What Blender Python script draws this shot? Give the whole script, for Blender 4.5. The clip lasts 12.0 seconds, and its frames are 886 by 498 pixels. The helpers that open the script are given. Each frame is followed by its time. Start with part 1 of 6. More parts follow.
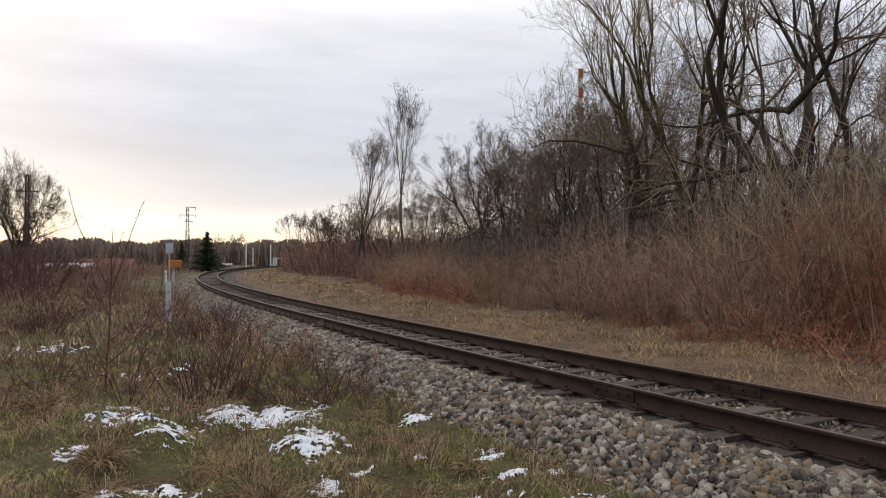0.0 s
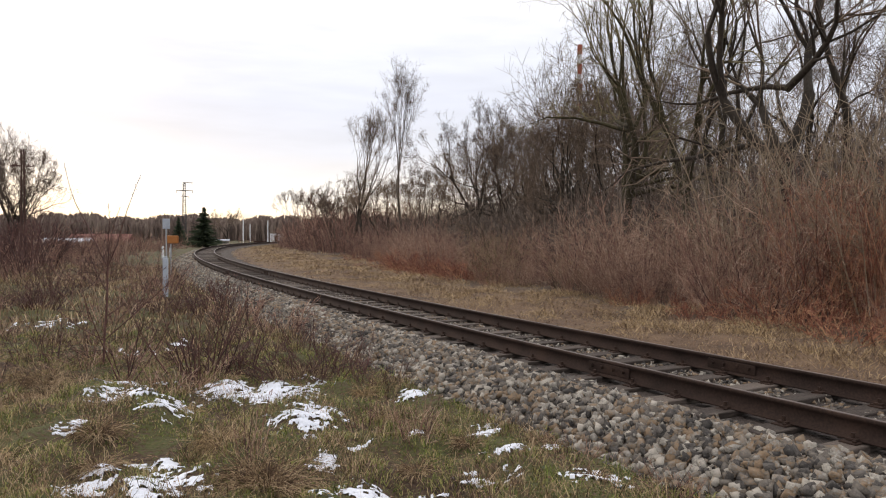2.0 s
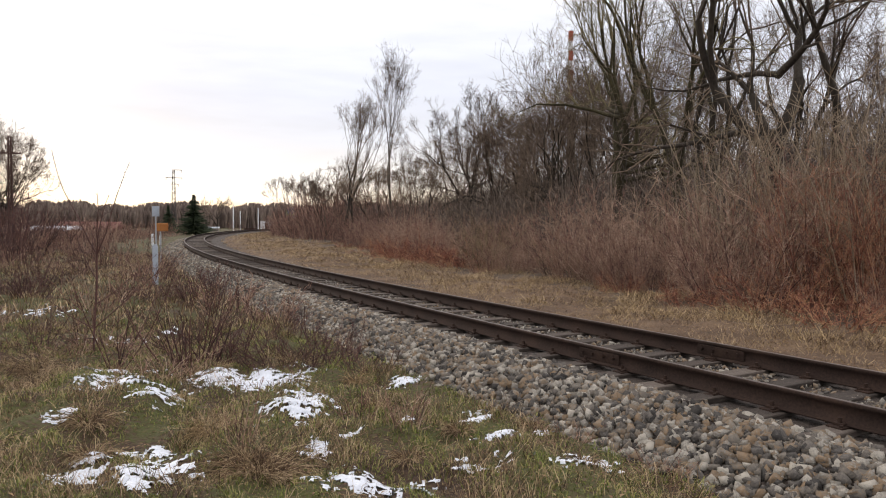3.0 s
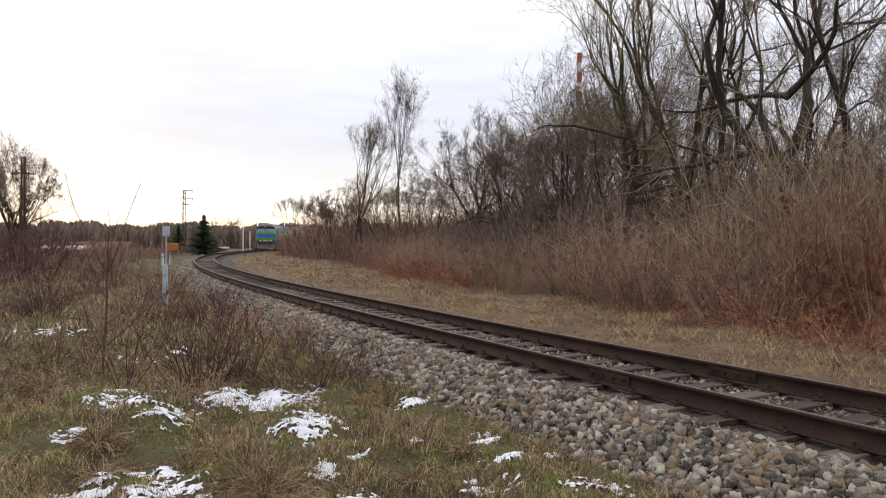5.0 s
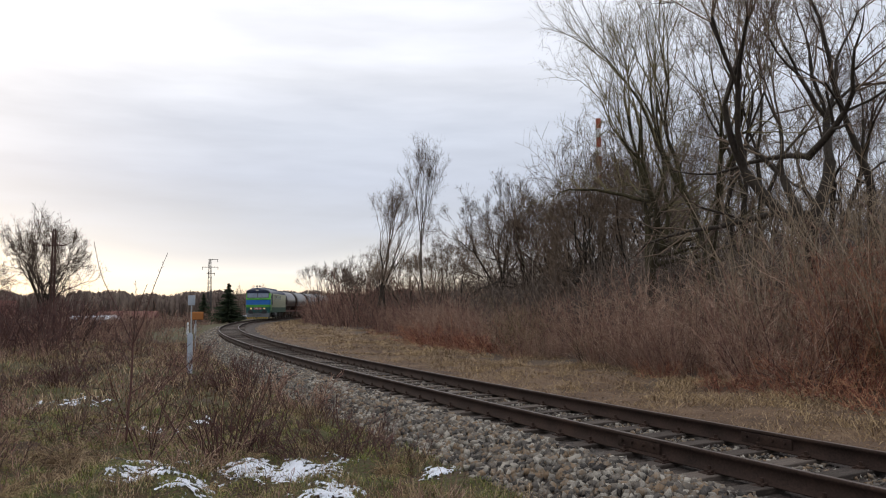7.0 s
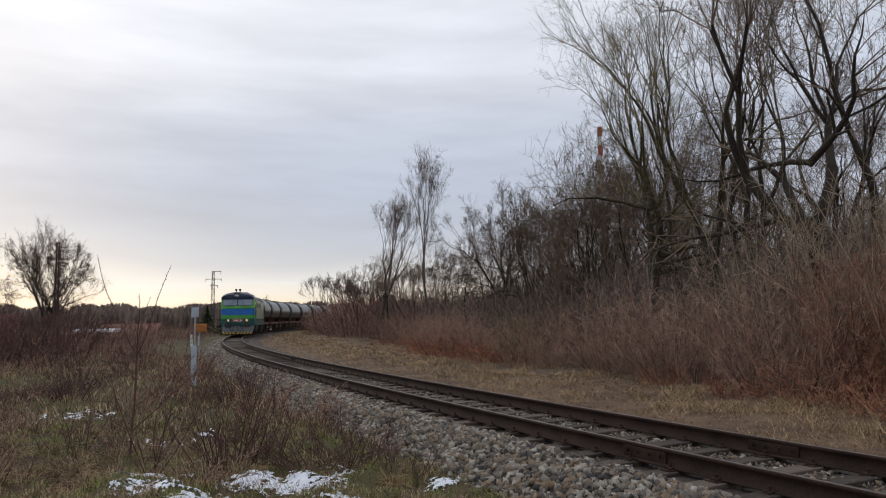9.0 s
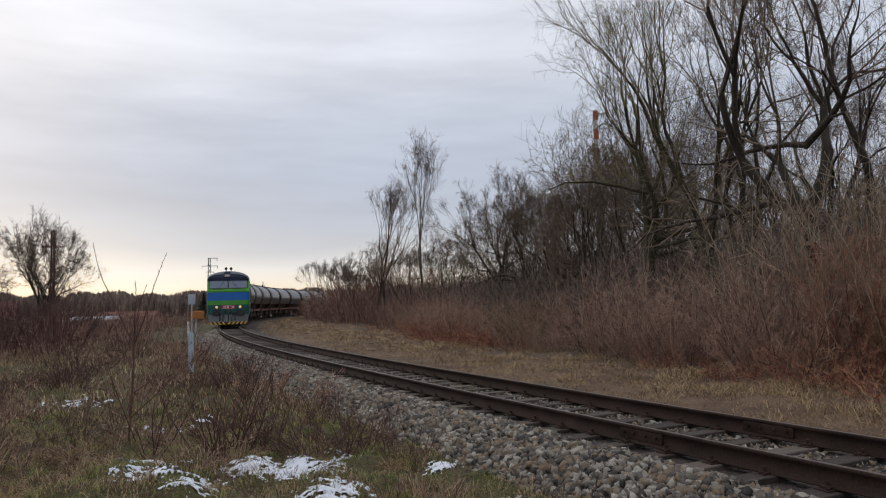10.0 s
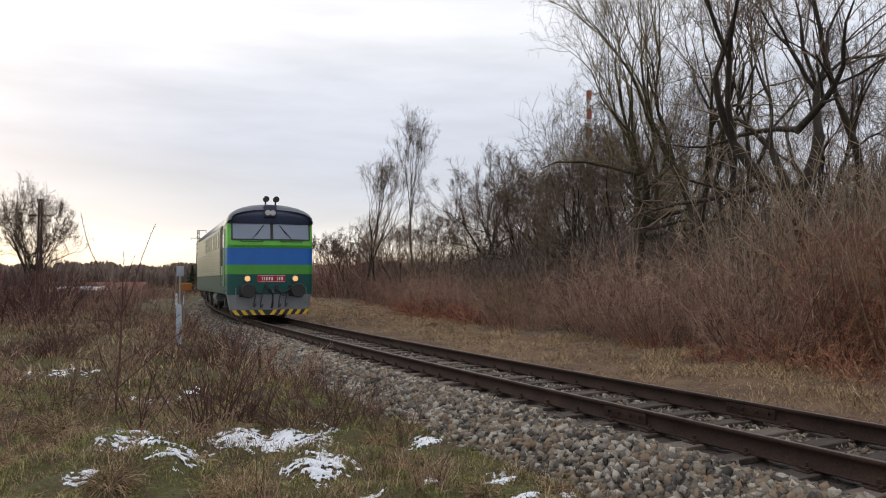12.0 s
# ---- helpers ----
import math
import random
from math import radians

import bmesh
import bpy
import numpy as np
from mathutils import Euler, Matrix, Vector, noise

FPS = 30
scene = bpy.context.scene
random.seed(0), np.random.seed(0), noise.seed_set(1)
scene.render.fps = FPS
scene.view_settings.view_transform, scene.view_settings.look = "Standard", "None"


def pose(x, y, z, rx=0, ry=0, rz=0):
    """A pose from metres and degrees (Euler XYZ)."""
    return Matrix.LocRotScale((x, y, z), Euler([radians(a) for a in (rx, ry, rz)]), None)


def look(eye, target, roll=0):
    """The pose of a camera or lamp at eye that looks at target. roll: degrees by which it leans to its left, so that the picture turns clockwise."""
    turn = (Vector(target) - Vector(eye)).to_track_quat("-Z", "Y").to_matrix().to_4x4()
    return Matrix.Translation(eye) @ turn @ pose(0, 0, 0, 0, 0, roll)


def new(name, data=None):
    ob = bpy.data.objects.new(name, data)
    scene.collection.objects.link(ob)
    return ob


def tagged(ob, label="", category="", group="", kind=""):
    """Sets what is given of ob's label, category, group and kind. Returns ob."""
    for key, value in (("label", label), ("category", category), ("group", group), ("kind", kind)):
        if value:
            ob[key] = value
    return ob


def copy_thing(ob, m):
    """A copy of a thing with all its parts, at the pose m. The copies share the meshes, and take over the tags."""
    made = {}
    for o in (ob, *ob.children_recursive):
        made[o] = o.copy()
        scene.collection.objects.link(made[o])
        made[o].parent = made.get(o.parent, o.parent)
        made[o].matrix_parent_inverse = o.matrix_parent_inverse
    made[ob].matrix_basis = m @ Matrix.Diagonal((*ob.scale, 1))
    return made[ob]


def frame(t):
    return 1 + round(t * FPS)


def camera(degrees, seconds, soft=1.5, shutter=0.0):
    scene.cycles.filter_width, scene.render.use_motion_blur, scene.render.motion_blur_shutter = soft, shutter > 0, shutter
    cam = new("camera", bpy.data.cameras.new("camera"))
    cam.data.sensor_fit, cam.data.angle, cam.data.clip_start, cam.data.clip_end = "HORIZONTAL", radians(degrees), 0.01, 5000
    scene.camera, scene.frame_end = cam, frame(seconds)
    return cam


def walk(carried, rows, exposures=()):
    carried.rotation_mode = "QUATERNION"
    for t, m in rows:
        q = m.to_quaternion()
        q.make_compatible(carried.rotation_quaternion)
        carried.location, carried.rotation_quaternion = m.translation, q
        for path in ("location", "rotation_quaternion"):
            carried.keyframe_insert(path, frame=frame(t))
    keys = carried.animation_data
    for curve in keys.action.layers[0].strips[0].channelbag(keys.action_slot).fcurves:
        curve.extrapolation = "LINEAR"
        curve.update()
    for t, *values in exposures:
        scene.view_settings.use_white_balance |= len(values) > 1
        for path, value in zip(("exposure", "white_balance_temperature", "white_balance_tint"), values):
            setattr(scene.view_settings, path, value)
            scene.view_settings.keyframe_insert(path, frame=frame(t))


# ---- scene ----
# ---------------------------------------------------------------- camera
cam = camera(62.0, 12.0, soft=1.1)
EYE = 1.53  # above the rail heads, which lie at z = 0
ROWS = [  # seconds, yaw, pitch, roll of a camera held in the hand
    (0.0, 0.00, 0.66, 0.00), (0.5, 0.10, -0.21, 0.00), (1.0, 0.13, -0.25, -0.07), (1.5, -0.12, -0.69, -0.33),
    (2.0, -0.21, -1.15, -0.24), (2.5, -0.28, -1.80, -0.22), (3.0, -0.91, -2.14, -0.16), (3.5, -1.23, -1.31, -0.29),
    (5.5, -0.03, 0.04, -0.25), (6.0, -0.44, 1.71, -0.32), (6.5, 1.21, 3.13, -0.03), (7.0, 1.58, 4.53, 0.47),
    (9.0, 1.85, 5.29, 1.01), (9.5, 1.89, 4.99, 0.97), (10.0, 1.59, 4.13, 1.45), (10.5, 1.94, 3.11, 1.72),
    (11.0, 2.24, 2.68, 1.74), (11.5, 1.60, 2.43, 1.15), (12.0, 0.75, 2.34, 0.31),
]
EXPOSURES = [(0.0, 0.0, 6750, 12), (1.5, 0.25, 6780, 13), (2.5, 0.34, 6800, 13), (3.6, 0.34, 6800, 13), (5.5, 0.30, 6750, 12), (6.5, 0.0, 6500, 11), (7.0, -0.1, 6420, 11), (9.0, -0.33, 6300, 11),
             (10.0, -0.36, 6300, 11), (11.0, -0.2, 6450, 11), (12.0, 0.0, 6600, 11)]
walk(cam, [(t, pose(0, 0, EYE, 90 + p, r, y)) for t, y, p, r in ROWS], EXPOSURES)

# ---------------------------------------------------------------- sky and sun
SUN_AZ, SUN_EL = -38.0, 16.0


def make_world():
    w = bpy.data.worlds.new("sky")
    scene.world = w
    w.use_nodes = True
    nt = w.node_tree
    nt.nodes.clear()
    N, L = nt.nodes.new, nt.links.new
    out, bg = N("ShaderNodeOutputWorld"), N("ShaderNodeBackground")
    sky = N("ShaderNodeTexSky")
    sky.sky_type, sky.sun_disc = "NISHITA", False
    sky.sun_elevation, sky.sun_rotation = radians(SUN_EL), radians(SUN_AZ)
    co, sep = N("ShaderNodeTexCoord"), N("ShaderNodeSeparateXYZ")
    L(co.outputs["Generated"], sep.inputs[0])
    # long flat cloud banks
    mp = N("ShaderNodeMapping")
    mp.inputs["Scale"].default_value = (1.3, 1.3, 8.0)
    L(co.outputs["Generated"], mp.inputs[0])
    n1 = N("ShaderNodeTexNoise")
    n1.inputs["Scale"].default_value, n1.inputs["Detail"].default_value, n1.inputs["Roughness"].default_value = 1.6, 5, 0.5
    L(mp.outputs[0], n1.inputs["Vector"])
    wob = N("ShaderNodeMath")
    wob.operation = "MULTIPLY_ADD"
    wob.inputs[1].default_value, wob.inputs[2].default_value = 0.11, -0.055
    L(n1.outputs["Fac"], wob.inputs[0])
    el = N("ShaderNodeMath")
    L(sep.outputs["Z"], el.inputs[0])
    L(wob.outputs[0], el.inputs[1])

    def ramp(stops, socket):
        r = N("ShaderNodeValToRGB")
        e = r.color_ramp.elements
        while len(e) < len(stops):
            e.new(0.5)
        for k, (p, c) in enumerate(stops):
            e[k].position, e[k].color = p, (*c, 1)
        L(socket, r.inputs[0])
        return r

    west = ramp([(0.0, (1.0, 0.80, 0.52)), (0.02, (1.05, 0.94, 0.76)), (0.055, (0.97, 0.95, 0.92)), (0.085, (0.68, 0.69, 0.73)), (0.12, (0.58, 0.61, 0.69)),
                 (0.17, (0.57, 0.61, 0.71)), (0.23, (0.66, 0.70, 0.79)), (0.30, (0.88, 0.89, 0.93)), (0.42, (1.12, 1.12, 1.15)), (0.8, (1.4, 1.4, 1.45))], el.outputs[0])
    east = ramp([(0.0, (0.60, 0.58, 0.57)), (0.1, (0.64, 0.66, 0.72)), (0.3, (0.70, 0.75, 0.85)), (0.5, (0.95, 0.97, 1.03)), (0.8, (1.4, 1.4, 1.45))], el.outputs[0])
    dot = N("ShaderNodeVectorMath")
    dot.operation = "DOT_PRODUCT"
    a = radians(SUN_AZ)
    dot.inputs[1].default_value = (math.sin(a), math.cos(a), 0)
    L(co.outputs["Generated"], dot.inputs[0])
    side = N("ShaderNodeMapRange")
    side.inputs["From Min"].default_value, side.inputs["From Max"].default_value = 0.2, 0.95
    L(dot.outputs["Value"], side.inputs[0])
    mix = N("ShaderNodeMix")
    mix.data_type = "RGBA"
    L(side.outputs[0], mix.inputs[0])
    L(east.outputs[0], mix.inputs[6])
    L(west.outputs[0], mix.inputs[7])
    # soft mottling of the cloud
    n2 = N("ShaderNodeTexNoise")
    n2.inputs["Scale"].default_value, n2.inputs["Detail"].default_value = 3.2, 6
    L(mp.outputs[0], n2.inputs["Vector"])
    var = N("ShaderNodeMapRange")
    var.inputs["To Min"].default_value, var.inputs["To Max"].default_value = 0.80, 1.20
    L(n2.outputs["Fac"], var.inputs[0])
    sc = N("ShaderNodeVectorMath")
    sc.operation = "SCALE"
    L(mix.outputs[2], sc.inputs[0])
    L(var.outputs[0], sc.inputs["Scale"])
    clear = N("ShaderNodeVectorMath")
    clear.operation = "SCALE"
    clear.inputs["Scale"].default_value = 0.012
    L(sky.outputs[0], clear.inputs[0])
    add = N("ShaderNodeVectorMath")
    L(sc.outputs[0], add.inputs[0])
    L(clear.outputs[0], add.inputs[1])
    L(add.outputs[0], bg.inputs["Color"])
    bg.inputs["Strength"].default_value = 1.0
    L(bg.outputs[0], out.inputs[0])


make_world()
sun = new("sun", bpy.data.lights.new("sun", "SUN"))
sun.data.energy, sun.data.angle, sun.data.color = 0.6, radians(25), (1.0, 0.9, 0.76)
_a, _e = radians(SUN_AZ), radians(SUN_EL)
sun.matrix_world = look((60 * math.sin(_a), 60 * math.cos(_a), 40), (60 * math.sin(_a) * (1 - math.cos(_e)), 60 * math.cos(_a) * (1 - math.cos(_e)), 40 - 60 * math.sin(_e)))


# ---------------------------------------------------------------- materials
def surface(name, stops, big=1.0, fine=20.0, rough=0.85, bump=0.3, depth=0.01, metal=0.0, island=0.0, each=0.0, stretch=(1, 1, 1), emit=0.0, spec=0.3, mixfine=0.5):
    """A material of two scales of noise through a colour ramp; island and each shift it from piece to piece."""
    m = bpy.data.materials.new(name)
    m.use_nodes = True
    nt = m.node_tree
    b = nt.nodes["Principled BSDF"]
    N, L = nt.nodes.new, nt.links.new
    co, mp = N("ShaderNodeTexCoord"), N("ShaderNodeMapping")
    mp.inputs["Scale"].default_value = stretch
    L(co.outputs["Object"], mp.inputs[0])
    n1, n2 = N("ShaderNodeTexNoise"), N("ShaderNodeTexNoise")
    for n, s in ((n1, big), (n2, fine)):
        n.inputs["Scale"].default_value, n.inputs["Detail"].default_value = s, 4
        L(mp.outputs[0], n.inputs["Vector"])
    mx = N("ShaderNodeMix")
    mx.inputs[0].default_value = mixfine
    L(n1.outputs["Fac"], mx.inputs[2])
    L(n2.outputs["Fac"], mx.inputs[3])
    fac = mx.outputs[0]
    for amount, node, key in ((island, "ShaderNodeNewGeometry", "Random Per Island"), (each, "ShaderNodeObjectInfo", "Random")):
        if amount:
            g, ma, ad = N(node), N("ShaderNodeMath"), N("ShaderNodeMath")
            ma.operation = "MULTIPLY_ADD"
            ma.inputs[1].default_value, ma.inputs[2].default_value = amount, -amount / 2
            L(g.outputs[key], ma.inputs[0])
            L(fac, ad.inputs[0])
            L(ma.outputs[0], ad.inputs[1])
            fac = ad.outputs[0]
    r = N("ShaderNodeValToRGB")
    e = r.color_ramp.elements
    while len(e) < len(stops):
        e.new(0.5)
    for k, (p, c) in enumerate(stops):
        e[k].position, e[k].color = p, (*c, 1)
    L(fac, r.inputs[0])
    L(r.outputs[0], b.inputs["Base Color"])
    b.inputs["Roughness"].default_value, b.inputs["Metallic"].default_value = rough, metal
    b.inputs["Specular IOR Level"].default_value = spec
    if bump:
        bp = N("ShaderNodeBump")
        bp.inputs["Strength"].default_value, bp.inputs["Distance"].default_value = bump, depth
        L(n2.outputs["Fac"], bp.inputs["Height"])
        L(bp.outputs[0], b.inputs["Normal"])
    if emit:
        L(r.outputs[0], b.inputs["Emission Color"])
        b.inputs["Emission Strength"].default_value = emit
    return m


def tones(*cols, lo=0.3, hi=0.7):
    n = len(cols)
    return [(lo + (hi - lo) * i / max(1, n - 1), c) for i, c in enumerate(cols)]


M_SOIL = surface("soil_and_turf", tones((0.022, 0.014, 0.009), (0.060, 0.036, 0.022), (0.055, 0.062, 0.016), (0.115, 0.075, 0.042)), 0.9, 18, 0.95, 0.9, 0.05)
M_STRAWGROUND = surface("trodden_straw", tones((0.040, 0.025, 0.016), (0.10, 0.062, 0.037), (0.18, 0.12, 0.068)), 1.1, 22, 0.95, 0.9, 0.04)
# dirty bed, coloured darker still as shade in the gaps between stones
M_BALLAST = surface("ballast_bed", tones((0.016, 0.012, 0.010), (0.042, 0.032, 0.026), (0.085, 0.068, 0.055)), 6, 30, 0.9, 0.9, 0.04)
M_STONE = surface("crushed_stone", tones((0.030, 0.027, 0.024), (0.080, 0.071, 0.062), (0.13, 0.113, 0.092), (0.165, 0.108, 0.060), (0.17, 0.157, 0.135), (0.30, 0.275, 0.23), lo=0.10, hi=0.9), 3, 60, 0.85, 0.5, 0.008, island=0.85)
M_RUST = surface("rusty_steel", tones((0.014, 0.009, 0.007), (0.029, 0.018, 0.014), (0.050, 0.030, 0.021)), 2, 40, 0.85, 0.3, 0.003, spec=0.12)
M_HEAD = surface("worn_rail_head", tones((0.055, 0.042, 0.034), (0.115, 0.092, 0.078)), 3, 50, 0.5, 0.1, 0.001, metal=0.3)
M_SLEEPER = surface("weathered_sleeper_wood", tones((0.026, 0.020, 0.016), (0.062, 0.048, 0.039), (0.105, 0.085, 0.070)), 2, 14, 0.9, 0.7, 0.01, each=0.3, stretch=(1, 8, 4))
M_SNOW = surface("old_snow", tones((0.48, 0.51, 0.56), (0.66, 0.69, 0.74)), 3, 40, 0.6, 0.6, 0.012)
M_GRASS = surface("green_grass", tones((0.070, 0.090, 0.016), (0.150, 0.185, 0.036), (0.24, 0.235, 0.068), (0.32, 0.25, 0.12)), 0.6, 3, 0.8, 0, island=0.6)
M_DRY = surface("dry_grass", tones((0.060, 0.035, 0.020), (0.15, 0.092, 0.052), (0.27, 0.185, 0.105), (0.44, 0.33, 0.20), lo=0.22, hi=0.8), 0.5, 3, 0.85, 0, island=0.75)
M_STRAW = surface("straw_grass", tones((0.11, 0.068, 0.036), (0.27, 0.185, 0.095), (0.46, 0.34, 0.185)), 0.5, 3, 0.85, 0, island=0.6)
M_BARK = surface("dark_bark", tones((0.017, 0.013, 0.010), (0.042, 0.033, 0.025), (0.072, 0.060, 0.045)), 1.2, 16, 0.9, 0.8, 0.02, stretch=(1, 1, 0.25))
M_MOSSY = surface("mossy_bark", tones((0.018, 0.014, 0.009), (0.050, 0.042, 0.021), (0.095, 0.083, 0.040)), 0.8, 14, 0.9, 0.7, 0.02, stretch=(1, 1, 0.3))
M_GREYBARK = surface("grey_bark", tones((0.05, 0.042, 0.034), (0.12, 0.10, 0.08), (0.20, 0.17, 0.135)), 1.0, 14, 0.9, 0.6, 0.015, stretch=(1, 1, 0.3))
M_TWIG = surface("brown_twigs", tones((0.050, 0.034, 0.024), (0.13, 0.092, 0.066), (0.21, 0.155, 0.11)), 0.4, 4, 0.85, 0, island=0.4, each=0.3)
M_TWIG_OLIVE = surface("olive_twigs", tones((0.08, 0.064, 0.034), (0.17, 0.14, 0.07), (0.24, 0.20, 0.105)), 0.4, 4, 0.85, 0, island=0.3, each=0.2)
# red, purple, tan, grey: pale and dark shoots, darks also painted as self-shadow
M_RED = surface("red_brown_shoots", tones((0.055, 0.018, 0.014), (0.20, 0.070, 0.044), (0.34, 0.135, 0.078), (0.46, 0.27, 0.15), lo=0.2, hi=0.85), 0.35, 3, 0.75, 0, island=0.75, each=0.25)
M_PURPLE = surface("purple_brown_shoots", tones((0.060, 0.030, 0.026), (0.21, 0.110, 0.082), (0.31, 0.19, 0.135), (0.45, 0.33, 0.24), lo=0.2, hi=0.85), 0.35, 3, 0.8, 0, island=0.75, each=0.35)
M_REDSTEM = surface("dark_red_stems", tones((0.035, 0.016, 0.014), (0.080, 0.036, 0.030), (0.13, 0.065, 0.050)), 0.8, 6, 0.7, 0, island=0.3)
M_TAN = surface("olive_tan_shoots", tones((0.06, 0.042, 0.022), (0.17, 0.125, 0.062), (0.32, 0.245, 0.14), lo=0.2, hi=0.85), 0.35, 3, 0.8, 0, island=0.75, each=0.25)
M_GREYTWIG = surface("grey_brown_shoots", tones((0.045, 0.033, 0.027), (0.13, 0.098, 0.078), (0.25, 0.20, 0.16), lo=0.2, hi=0.85), 0.35, 3, 0.8, 0, island=0.7, each=0.3)
M_PALE = surface("pale_shoots", tones((0.13, 0.095, 0.06), (0.24, 0.18, 0.12), (0.33, 0.27, 0.20)), 0.4, 3, 0.8, 0, island=0.35)
# brown raised so the colour holds the warm haze of distance
M_FAR = surface("hazed_distant_wood", tones((0.085, 0.062, 0.053), (0.155, 0.115, 0.094), (0.21, 0.165, 0.132)), 0.05, 0.4, 0.95, 0, island=0.3)
M_NEEDLE = surface("conifer_needles", tones((0.012, 0.019, 0.010), (0.032, 0.046, 0.022), (0.06, 0.075, 0.036)), 1, 8, 0.85, 0, island=0.4)
M_LITTER = surface("leaf_litter", tones((0.035, 0.024, 0.017), (0.075, 0.052, 0.035), (0.12, 0.085, 0.055)), 0.4, 6, 0.95, 0.8, 0.06)
M_LEAF = surface("fallen_leaves", tones((0.075, 0.042, 0.026), (0.15, 0.088, 0.048), (0.27, 0.18, 0.10)), 2, 20, 0.8, 0, island=0.6)
M_CONCRETE = surface("grey_concrete", tones((0.26, 0.29, 0.33), (0.40, 0.44, 0.49)), 3, 30, 0.85, 0.3, 0.004)
M_POLE = surface("tarred_pole_wood", tones((0.030, 0.016, 0.014), (0.070, 0.036, 0.030), (0.10, 0.06, 0.05)), 2, 12, 0.85, 0.5, 0.01, stretch=(1, 1, 0.2))
M_GALV = surface("galvanised_steel", tones((0.28, 0.30, 0.32), (0.45, 0.47, 0.49)), 3, 30, 0.5, 0.1, 0.002, metal=0.6)
M_ORANGE = surface("faded_orange_paint", tones((0.26, 0.085, 0.02), (0.42, 0.18, 0.05)), 4, 30, 0.6, 0.2, 0.003)
M_WHITE = surface("dirty_white_paint", tones((0.50, 0.52, 0.54), (0.78, 0.79, 0.80)), 1, 12, 0.7, 0.2, 0.004)
M_CHIMNEY = surface("chimney_brick_red", tones((0.30, 0.07, 0.045), (0.42, 0.11, 0.07)), 0.2, 2, 0.8, 0)
M_ROOFRED = surface("red_roof_tile", tones((0.10, 0.038, 0.03), (0.16, 0.065, 0.05)), 0.5, 6, 0.85, 0.3, 0.02)
M_PLASTER = surface("dull_plaster", tones((0.18, 0.15, 0.13), (0.28, 0.24, 0.21)), 0.4, 5, 0.9, 0.2, 0.01)
M_DARK = surface("dark_brown_timber", tones((0.03, 0.016, 0.012), (0.065, 0.035, 0.026)), 1, 10, 0.9, 0.4, 0.01)


# ---------------------------------------------------------------- mesh helpers
def link_mesh(name, V, F, mats, parent=None, label="", smooth=False, index=None):
    """One mesh object from arrays: F is a list of quad or triangle index arrays."""
    me = bpy.data.meshes.new(name)
    V = np.asarray(V, dtype=np.float32)
    F = [np.asarray(f, dtype=np.int32) for f in F if len(f)]
    me.vertices.add(len(V))
    me.vertices.foreach_set("co", V.ravel())
    flat = np.concatenate([f.ravel() for f in F])
    sizes = np.concatenate([np.full(len(f), f.shape[1], dtype=np.int32) for f in F])
    starts = np.concatenate([[0], np.cumsum(sizes)[:-1]]).astype(np.int32)
    me.loops.add(len(flat))
    me.loops.foreach_set("vertex_index", flat)
    me.polygons.add(len(sizes))
    me.polygons.foreach_set("loop_start", starts)
    for m in mats if isinstance(mats, (list, tuple)) else [mats]:
        me.materials.append(m)
    if index is not None:
        me.polygons.foreach_set("material_index", np.asarray(index, dtype=np.int32))
    if smooth:
        me.polygons.foreach_set("use_smooth", np.ones(len(sizes), dtype=bool))
    me.update(calc_edges=True)
    ob = new(name, me)
    if parent is not None:
        ob.parent = parent
    return tagged(ob, label) if label else ob


def part(name, bm, material, parent, label="", smooth=False):
    me = bpy.data.meshes.new(name)
    bm.normal_update()
    bm.to_mesh(me)
    bm.free()
    for m in material if isinstance(material, (list, tuple)) else [material]:
        me.materials.append(m)
    if smooth:
        for p in me.polygons:
            p.use_smooth = True
    ob = new(name, me)
    if parent is not None:
        ob.parent = parent
    return tagged(ob, label) if label else ob


def box(bm, x0, x1, y0, y1, z0, z1, bevel=0.0):
    vs = bmesh.ops.create_cube(bm, size=1)["verts"]
    for v in vs:
        v.co = ((x0 + x1) / 2 + v.co.x * (x1 - x0), (y0 + y1) / 2 + v.co.y * (y1 - y0), (z0 + z1) / 2 + v.co.z * (z1 - z0))
    if bevel:
        es = list({e for v in vs for e in v.link_edges})
        bmesh.ops.bevel(bm, geom=es, offset=bevel, segments=2, affect="EDGES", profile=0.5)
    return bm


def rod(bm, a, b, r0, r1=None, sides=10):
    a, b = Vector(a), Vector(b)
    d = b - a
    m = Matrix.Translation((a + b) / 2) @ d.to_track_quat("Z", "Y").to_matrix().to_4x4()
    bmesh.ops.create_cone(bm, cap_ends=True, segments=sides, radius1=r0, radius2=r0 if r1 is None else r1, depth=d.length, matrix=m)
    return bm


def BM():
    return bmesh.new()


